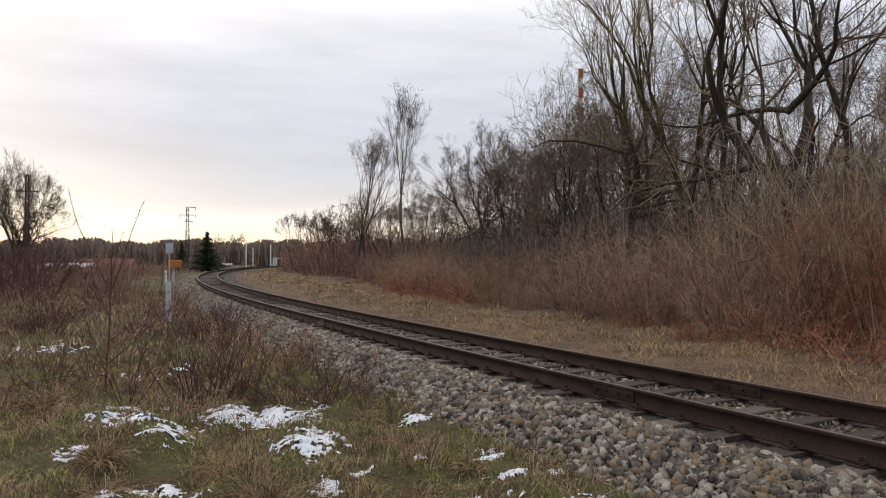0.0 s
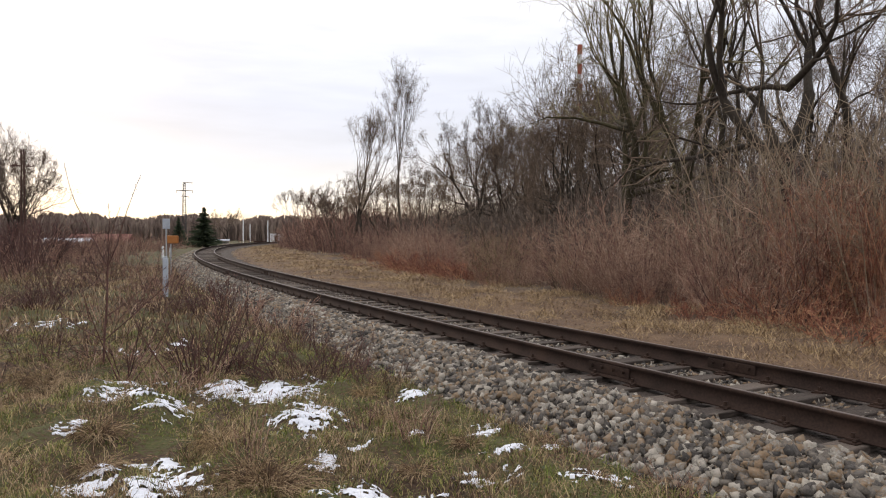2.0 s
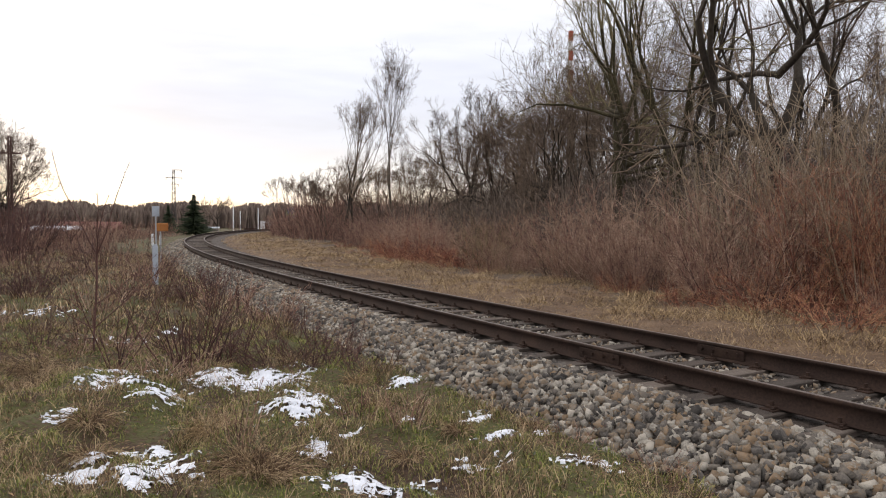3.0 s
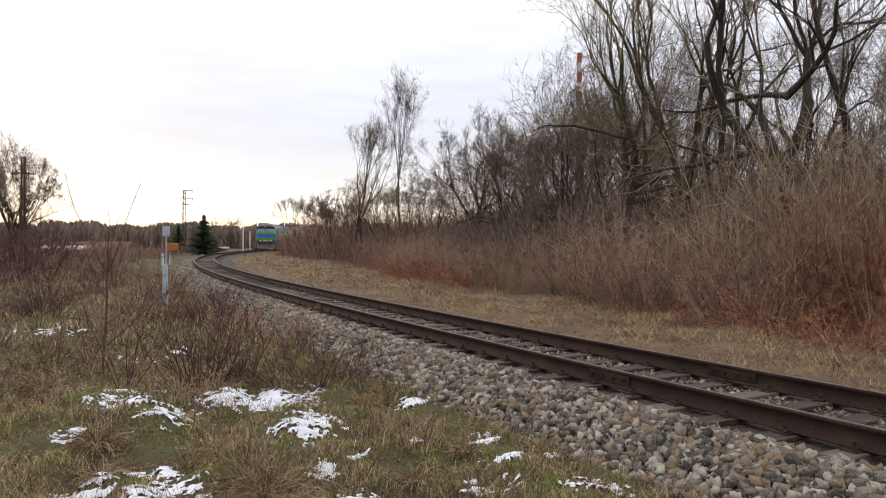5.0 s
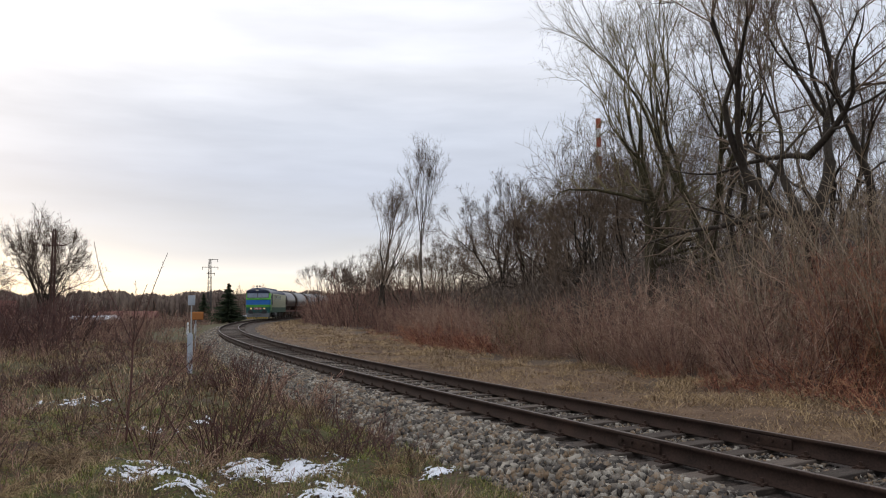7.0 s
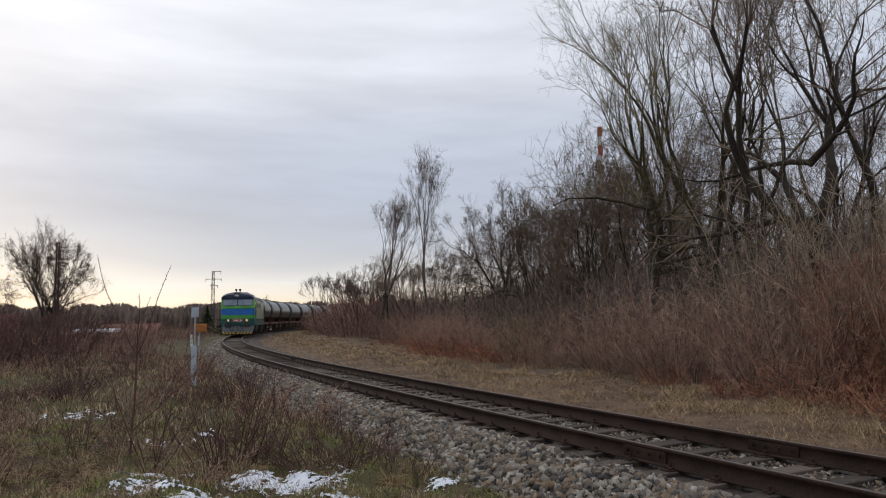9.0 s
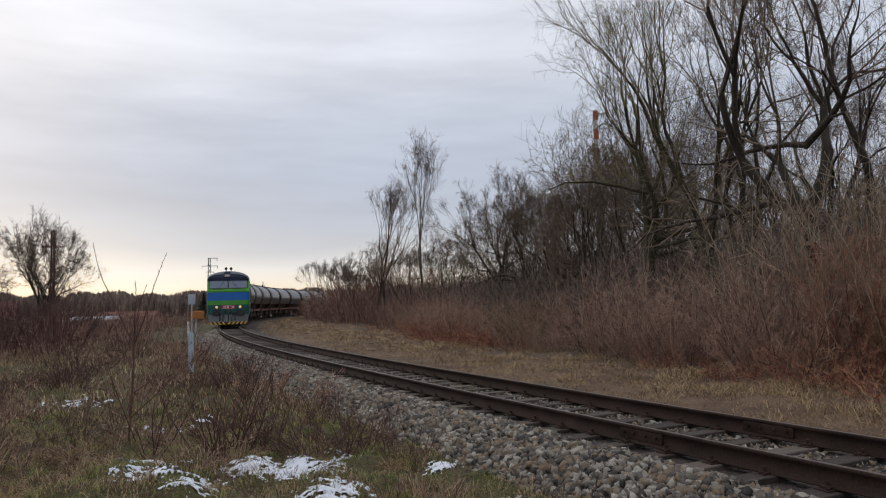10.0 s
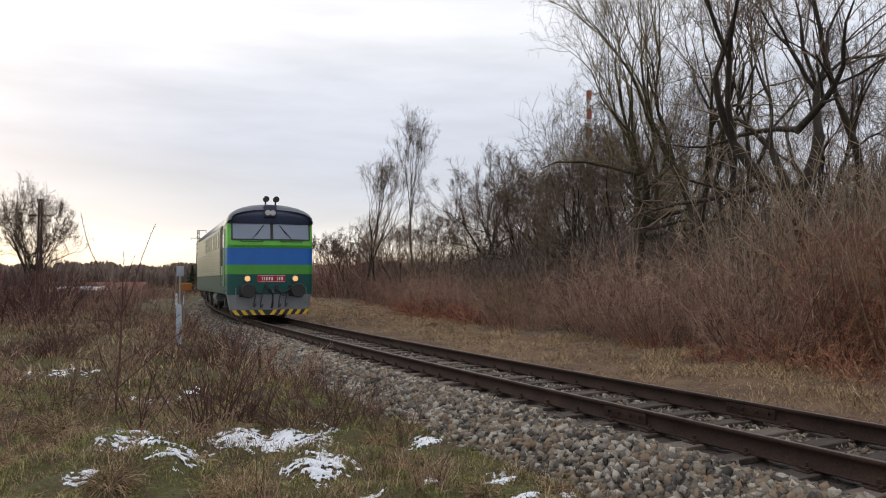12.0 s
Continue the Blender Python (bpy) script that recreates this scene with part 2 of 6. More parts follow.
def tubes(polys, sides=3):
    """Tapered tubes round many polylines. polys: list of (points, radii)."""
    groups = {}
    for p, r in polys:
        groups.setdefault(len(p), []).append((p, r))
    Vs, Fs, base = [], [], 0
    ang = np.arange(sides) * 2 * np.pi / sides
    for k, g in groups.items():
        P = np.array([q[0] for q in g], dtype=np.float64)
        Rd = np.array([q[1] for q in g], dtype=np.float64)
        T = np.empty_like(P)
        T[:, 1:-1] = P[:, 2:] - P[:, :-2]
        T[:, 0], T[:, -1] = P[:, 1] - P[:, 0], P[:, -1] - P[:, -2]
        T /= np.linalg.norm(T, axis=2, keepdims=True) + 1e-9
        ref = np.where(np.abs(T[:, :1, 2:3]) > 0.9, np.array([1.0, 0, 0]), np.array([0, 0, 1.0]))
        U = np.cross(T, np.broadcast_to(ref, T.shape))
        U /= np.linalg.norm(U, axis=2, keepdims=True) + 1e-9
        W = np.cross(T, U)
        V = P[:, :, None] + Rd[:, :, None, None] * (np.cos(ang)[None, None, :, None] * U[:, :, None] + np.sin(ang)[None, None, :, None] * W[:, :, None])
        n = len(g)
        idx = base + np.arange(n * k * sides).reshape(n, k, sides)
        a, b = idx[:, :-1], idx[:, 1:]
        Fs.append(np.stack([a, np.roll(a, -1, 2), np.roll(b, -1, 2), b], -1).reshape(-1, 4))
        Vs.append(V.reshape(-1, 3))
        base += n * k * sides
    return np.concatenate(Vs), [np.concatenate(Fs)]


def wave(x, y, size, seed=0, n=7):
    """Smooth random height between about -1 and 1."""
    r = np.random.RandomState(seed)
    out = 0
    for _ in range(n):
        a, ph, f = r.rand() * 6.283, r.rand() * 6.283, (0.6 + r.rand() * 1.2) * 6.283 / size
        out = out + np.sin((x * np.cos(a) + y * np.sin(a)) * f + ph)
    return out / math.sqrt(n)


# ---------------------------------------------------------------- the line of the track
DS = 0.5
K_MAX, S_BACK, S_RAMP, HEAD0 = 0.0039357, -98.174, 147.487, radians(-29.012)
TRACK_S = np.arange(-24, 372, DS)


def heading_at(s):
    s = np.asarray(s, dtype=float)
    end = S_BACK + S_RAMP
    q = K_MAX / S_RAMP / 2
    early = q * ((s - S_BACK) ** 2 - S_BACK ** 2)
    late = q * (S_RAMP ** 2 - S_BACK ** 2) + K_MAX * (s - end)
    return HEAD0 + np.where(s < end, early, late)


_h = heading_at(TRACK_S + DS / 2)
_x, _y = np.cumsum(np.sin(_h)) * DS, np.cumsum(np.cos(_h)) * DS
_i0 = int(np.argmin(np.abs(TRACK_S)))
TRACK_X, TRACK_Y = _x - _x[_i0] + 4.32, _y - _y[_i0] + 6.40


def on_track(s, d=0.0):
    """The plan point at s along the line and d metres to its right, with the heading there."""
    s = np.asarray(s, dtype=float)
    h = heading_at(s)
    x, y = np.interp(s, TRACK_S, TRACK_X), np.interp(s, TRACK_S, TRACK_Y)
    return x + d * np.cos(h), y - d * np.sin(h), h


def track_coords(x, y):
    """s and d of plan points."""
    x, y = np.ravel(x), np.ravel(y)
    cx, cy, cs = TRACK_X[::3], TRACK_Y[::3], TRACK_S[::3]
    S, D = np.empty(len(x)), np.empty(len(x))
    for i in range(0, len(x), 20000):
        q = slice(i, i + 20000)
        j = np.argmin((x[q, None] - cx) ** 2 + (y[q, None] - cy) ** 2, axis=1)
        h = heading_at(cs[j])
        dx, dy = x[q] - cx[j], y[q] - cy[j]
        S[q] = cs[j] + dx * np.sin(h) + dy * np.cos(h)
        D[q] = dx * np.cos(h) - dy * np.sin(h)
    return S, D


def smooth(a, b, x):
    t = np.clip((x - a) / (b - a), 0, 1)
    return t * t * (3 - 2 * t)


def edge_of_wood(s):
    """How far to the right of the line the thicket begins."""
    return np.interp(s, [-20, 8, 25, 36, 60, 80, 100, 125, 150, 400], [6.2, 6.6, 8.2, 9.4, 10.6, 8.0, 6.0, 5.0, 4.6, 4.6])


def ground_z(x, y):
    x, y = np.asarray(x, dtype=float), np.asarray(y, dtype=float)
    shape = x.shape
    S, D = track_coords(x, y)
    x, y = x.ravel(), y.ravel()
    near = np.exp(-((x / 60) ** 2 + (y / 60) ** 2))
    lump = 0.05 * wave(x, y, 0.8, 3) + 0.06 * wave(x, y, 2.6, 4) + 0.10 * wave(x, y, 9, 5)
    left = -0.56 - 0.045 * np.clip(-D - 9, 0, 20) + lump * smooth(2.2, 3.4, -D)
    e = edge_of_wood(S)
    right = -0.34 + 0.6 * lump * smooth(2.4, 4, D) + 2.2 * smooth(e + 2, e + 24, D) * smooth(95, 60, S)
    z = np.where(D < 0, left, right)
    z = np.where(np.abs(D) < 2.2, -0.62 + (z + 0.62) * smooth(1.7, 2.2, np.abs(D)), z)
    return z.reshape(shape)


# ---------------------------------------------------------------- ground and track
def make_ground():
    def axis(marks):
        out = []
        for a, b, st in marks:
            out += list(np.arange(a, b, st))
        return np.array(out + [marks[-1][1]])
    xs = axis([(-3000, -400, 400), (-400, -80, 40), (-80, -24, 4), (-24, -9, 0.6), (-9, 5, 0.16), (5, 18, 0.5), (18, 80, 3), (80, 400, 40), (400, 3000, 400)])
    ys = axis([(-600, -60, 90), (-60, -4, 4), (-4, 4, 0.5), (4, 20, 0.16), (20, 50, 0.6), (50, 140, 3), (140, 420, 14), (420, 4400, 400)])
    X, Y = np.meshgrid(xs, ys)
    Z = ground_z(X, Y)
    n, m = X.shape
    idx = np.arange(n * m).reshape(n, m)
    F = np.stack([idx[:-1, :-1], idx[:-1, 1:], idx[1:, 1:], idx[1:, :-1]], -1).reshape(-1, 4)
    cx, cy = (X[:-1, :-1] + X[1:, 1:]) / 2, (Y[:-1, :-1] + Y[1:, 1:]) / 2
    S, D = track_coords(cx, cy)
    wood = (D > edge_of_wood(S) - 0.4 + 0.8 * wave(cx.ravel(), cy.ravel(), 3, 8)).astype(int)
    wood = np.where((D > 1.9) & (wood == 0) & (S > -30) & (S < 150), 2, wood)
    g = link_mesh("ground", np.stack([X, Y, Z], -1).reshape(-1, 3), [F], [M_SOIL, M_LITTER, M_STRAWGROUND], smooth=True, index=wood)
    tagged(g, "rough winter turf with moss, dead grass and bare soil", "ground", kind="structure")


def sweep(profile, s, closed=True, shift=0.0):
    """Sweep a profile of (d, z) along the line."""
    P = np.array(profile)
    V = []
    for q in s:
        x, y, h = on_track(q, 0.0)
        c, sn = math.cos(h), math.sin(h)
        d = P[:, 0] + shift
        V.append(np.stack([x + d * c, y - d * sn, P[:, 1]], -1))
    k = len(P)
    idx = np.arange(len(s) * k).reshape(len(s), k)
    a, b = idx[:-1], idx[1:]
    if closed:
        F = np.stack([a, np.roll(a, -1, 1), np.roll(b, -1, 1), b], -1)
    else:
        F = np.stack([a[:, :-1], a[:, 1:], b[:, 1:], b[:, :-1]], -1)
    return np.concatenate(V), F.reshape(-1, 4), F.shape[1]


def make_ballast():
    s = np.concatenate([np.arange(-22, 60, 0.5), np.arange(60, 366, 2.0)])
    prof = [(-2.55, -0.72), (-2.2, -0.56), (-1.75, -0.34), (-1.4, -0.255), (-0.9, -0.262), (-0.6, -0.255), (0, -0.25), (0.6, -0.255), (0.9, -0.262), (1.5, -0.25), (1.9, -0.31), (2.4, -0.38), (2.9, -0.55)]
    V, F, _ = sweep(prof, s, closed=False)
    V[:, 2] += 0.012 * wave(V[:, 0] * 1.0, V[:, 1], 0.7, 11)
    tagged(link_mesh("ballast_bed", V, [F[:, ::-1]], M_BALLAST, smooth=True), "dusty bed of crushed stone under the track, darkened for shaded gaps", "ballast", kind="structure")
    # loose stones
    r = np.random.RandomState(5)
    bm = BM()
    bmesh.ops.create_icosphere(bm, subdivisions=1, radius=1)
    round_stone = (np.array([v.co[:] for v in bm.verts]), np.array([[v.index for v in f.verts] for f in bm.faces]))
    bm.free()
    rough_stone = (np.array([(1, 0, 0), (-1, 0, 0), (0, 1, 0), (0, -1, 0), (0, 0, 1), (0, 0, -1)], dtype=float),
                   np.array([(0, 2, 4), (2, 1, 4), (1, 3, 4), (3, 0, 4), (2, 0, 5), (1, 2, 5), (3, 1, 5), (0, 3, 5)]))

    block_stone = (np.array([(x, y, z) for x in (-0.75, 0.75) for y in (-0.75, 0.75) for z in (-0.75, 0.75)]),
                   np.array([(0, 1, 3), (0, 3, 2), (4, 6, 7), (4, 7, 5), (0, 4, 5), (0, 5, 1), (2, 3, 7), (2, 7, 6), (0, 2, 6), (0, 6, 4), (1, 5, 7), (1, 7, 3)]))

    def stones(n, s0, s1, d0, d1, size, name, power=1.0, shape=None):
        base, tri = shape or round_stone
        S = s0 + (s1 - s0) * r.rand(n) ** power
        D = d0 + (d1 - d0) * r.rand(n)
        keep = np.abs(np.abs(D) - 0.7525) > 0.11
        S, D = S[keep], D[keep]
        x, y, _ = on_track(S, D)
        z = np.interp(D, [p[0] for p in prof], [p[1] for p in prof])
        n = len(S)
        sc = size * (0.40 + 0.95 * r.rand(n) ** 1.5) * 0.5
        A = r.randn(n, 3, 3)
        Q = np.linalg.qr(A)[0]
        jit = 1 + 0.30 * r.randn(n, len(base), 3)
        B = base[None] * jit * np.array([1.0, 0.8, 0.62])
        V = np.einsum("nij,nkj->nki", Q, B) * sc[:, None, None] + np.stack([x, y, z + sc * 0.25], -1)[:, None]
        F = (tri[None] + (np.arange(n) * len(base))[:, None, None]).reshape(-1, 3)
        tagged(link_mesh(name, V.reshape(-1, 3), [F], M_STONE), "loose grey and ochre crushed stones beside the rails", "gravel", kind="stuff")
    stones(15500, -4, 16, -2.3, -1.12, 0.104, "ballast_stones", shape=block_stone)
    stones(9000, 16, 38, -2.3, -0.9, 0.11, "ballast_stones", shape=rough_stone)
    stones(5000, 38, 75, -2.3, -0.95, 0.17, "ballast_stones", shape=rough_stone)
    stones(11000, -4, 24, -0.68, 0.68, 0.074, "ballast_stones", 1.3, rough_stone)
    stones(6500, -2, 34, 0.88, 2.5, 0.075, "ballast_stones", 1.2, rough_stone)
    stones(900, -4, 24, -2.7, -2.2, 0.07, "ballast_stones")


def make_track():
    track = tagged(new("railway_track"), "single railway track with rusty rails on old wooden sleepers", "railway track")
    s = np.concatenate([np.arange(-22, 80, 0.5), np.arange(80, 366, 1.5)])
    rail = [(-0.075, -0.20), (0.075, -0.20), (0.075, -0.186), (0.014, -0.162), (0.009, -0.05), (0.034, -0.036), (0.036, -0.008), (0.026, 0.0),
            (-0.026, 0.0), (-0.036, -0.008), (-0.034, -0.036), (-0.009, -0.05), (-0.014, -0.162), (-0.075, -0.186)]
    for shift in (-0.7525, 0.7525):
        V, F, k = sweep(rail, s, shift=shift)
        index = np.zeros(len(F), dtype=int)
        index[7::k] = 1
        link_mesh("rail", V, [F[:, ::-1]], [M_RUST, M_HEAD], track, index=index)
    # joint bars, bolted on both sides of each rail
    def bars():
        bm = BM()
        for side in (-1, 1):
            box(bm, side * 0.022 - 0.016, side * 0.022 + 0.016, -0.36, 0.36, -0.165, -0.045, 0.006)
            for y in (-0.27, -0.1, 0.1, 0.27):
                rod(bm, (side * 0.03, y, -0.09), (side * 0.07, y, -0.09), 0.02, sides=6)
        return bm
    first = None
    for s0, shift in ((3.3, -0.7525), (2.75, 0.7525), (28.3, -0.7525), (27.7, 0.7525)):
        x, y, h = on_track(s0, shift)
        ob = part("joint_bar", bars(), M_RUST, track, "bolted rusty joint bars") if first is None else new("joint_bar", first.data)
        ob.parent = track
        first = first or ob
        ob.matrix_basis = pose(float(x), float(y), 0, 0, 0, -math.degrees(float(h)))
    # sleepers
    shapes = []
    r = random.Random(3)
    for v in range(4):
        bm = BM()
        box(bm, -1.3, 1.3, -0.125, 0.125, -0.15, 0, 0.012)
        for q in bm.verts:
            q.co.z += 0.012 * noise.noise(q.co * 3 + Vector((v * 9, 0, 0))) * (1 if q.co.z > -0.05 else 0)
            q.co.y += 0.012 * noise.noise(q.co * 2 + Vector((0, v * 7, 4)))
            q.co.x += 0.03 * noise.noise(q.co * 1.3 + Vector((5, v * 7, 4)))
        me = bpy.data.meshes.new("sleeper")
        bm.to_mesh(me)
        bm.free()
        me.materials.append(M_SLEEPER)
        shapes.append(me)
    def fastening():
        bm = BM()
        box(bm, -0.17, 0.17, -0.075, 0.075, -0.182, -0.163, 0.004)
        for sx in (-1, 1):
            box(bm, sx * 0.085 - 0.03, sx * 0.085 + 0.03, -0.05, 0.05, -0.165, -0.138, 0.006)
            rod(bm, (sx * 0.085, 0, -0.14), (sx * 0.085, 0, -0.095), 0.02, sides=6)
            rod(bm, (sx * 0.14, 0.045, -0.165), (sx * 0.14, 0.045, -0.145), 0.018, sides=6)
        me = bpy.data.meshes.new("rail_fastening")
        bm.to_mesh(me)
        bm.free()
        me.materials.append(M_RUST)
        return me
    fast = fastening()
    k = 0
    q = -7.0
    while q < 150:
        x, y, h = on_track(q)
        ob = new("sleeper", shapes[k % 4])
        ob.parent = track
        turn = -math.degrees(float(h)) + r.uniform(-0.8, 0.8)
        ob.matrix_basis = pose(float(x), float(y), -0.203 + r.uniform(-0.01, 0.002), 0, 0, turn + (180 if r.random() < 0.5 else 0))
        if q < 48:
            for shift in (-0.7525, 0.7525):
                fx, fy, fh = on_track(q, shift)
                f = new("rail_fastening", fast)
                f.parent = track
                f.matrix_basis = pose(float(fx), float(fy), -0.035, 0, 0, -math.degrees(float(fh)) + (180 if shift < 0 else 0))
        k += 1
        q += 0.655
    return track


make_ground()
make_ballast()
make_track()


# ---------------------------------------------------------------- the train
def paint(name, col, rough=0.4, dirt=(0.05, 0.04, 0.03), amount=0.3):
    return surface(name, [(0.28, tuple(c * (1 - amount) + d * amount for c, d in zip(col, dirt))), (0.5, col), (0.72, tuple(min(1, c * 1.1) for c in col))], 1.3, 18, rough, 0.05, 0.002, spec=0.5)


P_LIME = paint("light_green_paint", (0.10, 0.42, 0.045))
P_GREEN = paint("green_paint", (0.055, 0.26, 0.030))
P_BLUE = paint("blue_paint", (0.005, 0.11, 0.40))
P_TEAL = paint("dark_teal_paint", (0.004, 0.070, 0.062))
P_NAVY = paint("navy_roof_paint", (0.022, 0.034, 0.075), 0.45)
# roof tone lifted from navy to grey-blue as light falling on the dome
P_ROOF = paint("grey_blue_roof_toplit", (0.075, 0.085, 0.11), 0.45)
# side green made pale to include the bright sky reflected in it
P_CREAM = paint("pale_green_side_with_sky", (0.25, 0.27, 0.16), 0.35)
P_SIDE = paint("green_side_paint", (0.018, 0.052, 0.030), 0.8)
P_GREY = paint("grey_plough_paint", (0.14, 0.15, 0.16), 0.6)
P_BLACK = paint("black_frame_paint", (0.016, 0.016, 0.016), 0.6)
P_YELLOW = paint("yellow_stripe_paint", (0.62, 0.40, 0.02), 0.5)
P_PLATE = paint("red_plate_paint", (0.28, 0.008, 0.022), 0.4, amount=0.1)
P_LETTER = paint("white_plate_marks", (0.75, 0.70, 0.70), 0.5, amount=0.1)
P_WAGON = surface("grey_wagon_paint", tones((0.028, 0.022, 0.020), (0.058, 0.050, 0.048), (0.095, 0.088, 0.085)), 0.7, 8, 0.33, 0.1, 0.004, stretch=(1, 1, 0.3), spec=0.5, each=0.2)
P_UNDER = surface("brown_dusty_underframe", tones((0.025, 0.016, 0.012), (0.07, 0.045, 0.033)), 2, 20, 0.85, 0.2, 0.004)
P_REDBROWN = surface("red_brown_frame", tones((0.06, 0.022, 0.016), (0.13, 0.05, 0.035)), 2, 15, 0.75, 0.2, 0.004)
P_LAMP = surface("lit_warm_lamp", tones((1.0, 0.50, 0.18), (1.0, 0.60, 0.28)), 2, 10, 0.3, 0, emit=0.5)
P_LAMPTOP = surface("headlamp_glass", tones((0.35, 0.33, 0.30), (0.55, 0.52, 0.48)), 2, 10, 0.1, 0)
P_WHEEL = surface("wheel_steel", tones((0.03, 0.025, 0.022), (0.09, 0.075, 0.065)), 2, 30, 0.5, 0.1, 0.002, metal=0.5)


def glass(name, col):
    m = bpy.data.materials.new(name)
    m.use_nodes = True
    b = m.node_tree.nodes["Principled BSDF"]
    b.inputs["Base Color"].default_value = (*col, 1)
    b.inputs["Roughness"].default_value = 0.06
    b.inputs["Specular IOR Level"].default_value = 0.9
    return m


# blue-grey base colour stands in for sky reflected in the panes
P_GLASS = glass("sky_tinted_glass", (0.15, 0.19, 0.26))
FRONT = 7.55  # the cab's front wall, from the middle of the locomotive


def plan_line(off, wide=1.54, n=5):
    """The cab front in plan, from side to side."""
    pts = [(-wide, FRONT - 0.75)]
    for k in range(n + 1):
        a = math.pi / 2 * k / n
        pts.append((-wide + 0.26 * (1 - math.cos(a)), FRONT - 0.30 + off + 0.22 * math.sin(a)))
    pts.append((-0.6, FRONT - 0.02 + off))
    pts.append((0.0, FRONT + off))
    return pts + [(-x, y) for x, y in pts[-2::-1]]


def band(z0, z1, o0, o1, w0=1.54, w1=1.54):
    bm = BM()
    a = [bm.verts.new((x, y, z0)) for x, y in plan_line(o0, w0)]
    b = [bm.verts.new((x, y, z1)) for x, y in plan_line(o1, w1)]
    for k in range(len(a) - 1):
        bm.faces.new((a[k], a[k + 1], b[k + 1], b[k]))
    return bm


def face_y(x, off):
    pts = plan_line(off)
    return float(np.interp(x, [p[0] for p in pts[1:-1]], [p[1] for p in pts[1:-1]]))


def panel(bm, x0, x1, z0, z1, lift, o0, o1):
    """A thin curved plate lying on the cab front between x0 and x1."""
    n = 6
    cols = []
    for k in range(n + 1):
        x = x0 + (x1 - x0) * k / n
        cols.append([bm.verts.new((x, face_y(x, o) + l, z)) for z, o in ((z0, o0), (z1, o1)) for l in (lift, -0.05)])
    for a, b in zip(cols[:-1], cols[1:]):
        bm.faces.new((a[0], b[0], b[2], a[2]))
        bm.faces.new((a[1], a[0], b[0], b[1]))
        bm.faces.new((a[2], a[3], b[3], b[2]))
    for c, s in ((cols[0], 1), (cols[-1], -1)):
        bm.faces.new((c[0], c[2], c[3], c[1]))
    bmesh.ops.recalc_face_normals(bm, faces=bm.faces)
    return bm


def roof_section(z_side, z_top, w, n=14):
    return [(-w * math.cos(math.pi * k / n), z_side + (z_top - z_side) * math.sin(math.pi * k / n) ** 0.8) for k in range(n + 1)]


def loft(sections):
    """Sections: list of (y, [(x, z), ...]) of equal length."""
    bm = BM()
    rows = [[bm.verts.new((x, y, z)) for x, z in sec] for y, sec in sections]
    for a, b in zip(rows[:-1], rows[1:]):
        for k in range(len(a) - 1):
            bm.faces.new((a[k], a[k + 1], b[k + 1], b[k]))
    return rows, bm


def wheel_mesh():
    bm = BM()
    for sx in (-1, 1):
        rod(bm, (sx * 0.69, 0, 0), (sx * 0.81, 0, 0), 0.50, 0.50, 28)
        rod(bm, (sx * 0.66, 0, 0), (sx * 0.69, 0, 0), 0.53, 0.53, 28)
        rod(bm, (sx * 0.81, 0, 0), (sx * 0.85, 0, 0), 0.40, 0.30, 20)
        for k in range(6):
            a = k * math.pi / 3
            rod(bm, (sx * 0.86, 0.24 * math.cos(a), 0.24 * math.sin(a)), (sx * 0.80, 0.24 * math.cos(a), 0.24 * math.sin(a)), 0.05, sides=8)
    rod(bm, (-1.0, 0, 0), (1.0, 0, 0), 0.085, sides=12)
    me = bpy.data.meshes.new("wheelset")
    bm.to_mesh(me)
    bm.free()
    me.materials.append(P_WHEEL)
    return me


WHEELSET = wheel_mesh()
WHEELS = []  # (object, pose on its thing) of each turning wheelset


def add_bogie(parent, y, base=2.4, mat=P_UNDER, turning=True):
    bm = BM()
    for sx in (-1, 1):
        box(bm, sx * 1.03 - 0.06, sx * 1.03 + 0.06, -base / 2 - 0.55, base / 2 + 0.55, 0.52, 0.72, 0.03)
        for wy in (-base / 2, base / 2):
            box(bm, sx * 1.08 - 0.11, sx * 1.08 + 0.11, wy - 0.16, wy + 0.16, 0.36, 0.66, 0.04)
            for k in (-0.27, 0.27):
                rod(bm, (sx * 1.05, wy + k, 0.40), (sx * 1.05, wy + k, 0.78), 0.075, sides=10)
        box(bm, sx * 1.05 - 0.09, sx * 1.05 + 0.09, -0.42, 0.42, 0.42, 0.92, 0.04)
    box(bm, -1.0, 1.0, -0.25, 0.25, 0.55, 0.95, 0.03)
    b = part("bogie", bm, mat, parent)
    b.location = (0, y, 0)
    for wy in (-base / 2, base / 2):
        w = new("wheelset", WHEELSET)
        w.parent = b
        w.location = (0, wy, 0.5)
        if turning:
            WHEELS.append((w, wy))
    return b


def buffer_part(parent, x, y, sgn):
    bm = BM()
    rod(bm, (x, y, 1.05), (x, y + sgn * 0.36, 1.05), 0.17, 0.13, sides=14)
    rod(bm, (x, y + sgn * 0.34, 1.05), (x, y + sgn * 0.56, 1.05), 0.075, sides=14)
    rod(bm, (x, y + sgn * 0.56, 1.05), (x, y + sgn * 0.60, 1.05), 0.26, 0.24, sides=20)
    box(bm, x - 0.26, x + 0.26, y - sgn * 0.03 - 0.03, y - sgn * 0.03 + 0.10, 0.82, 1.24, 0.03)
    return part("buffer", bm, P_BLACK, parent, smooth=False)


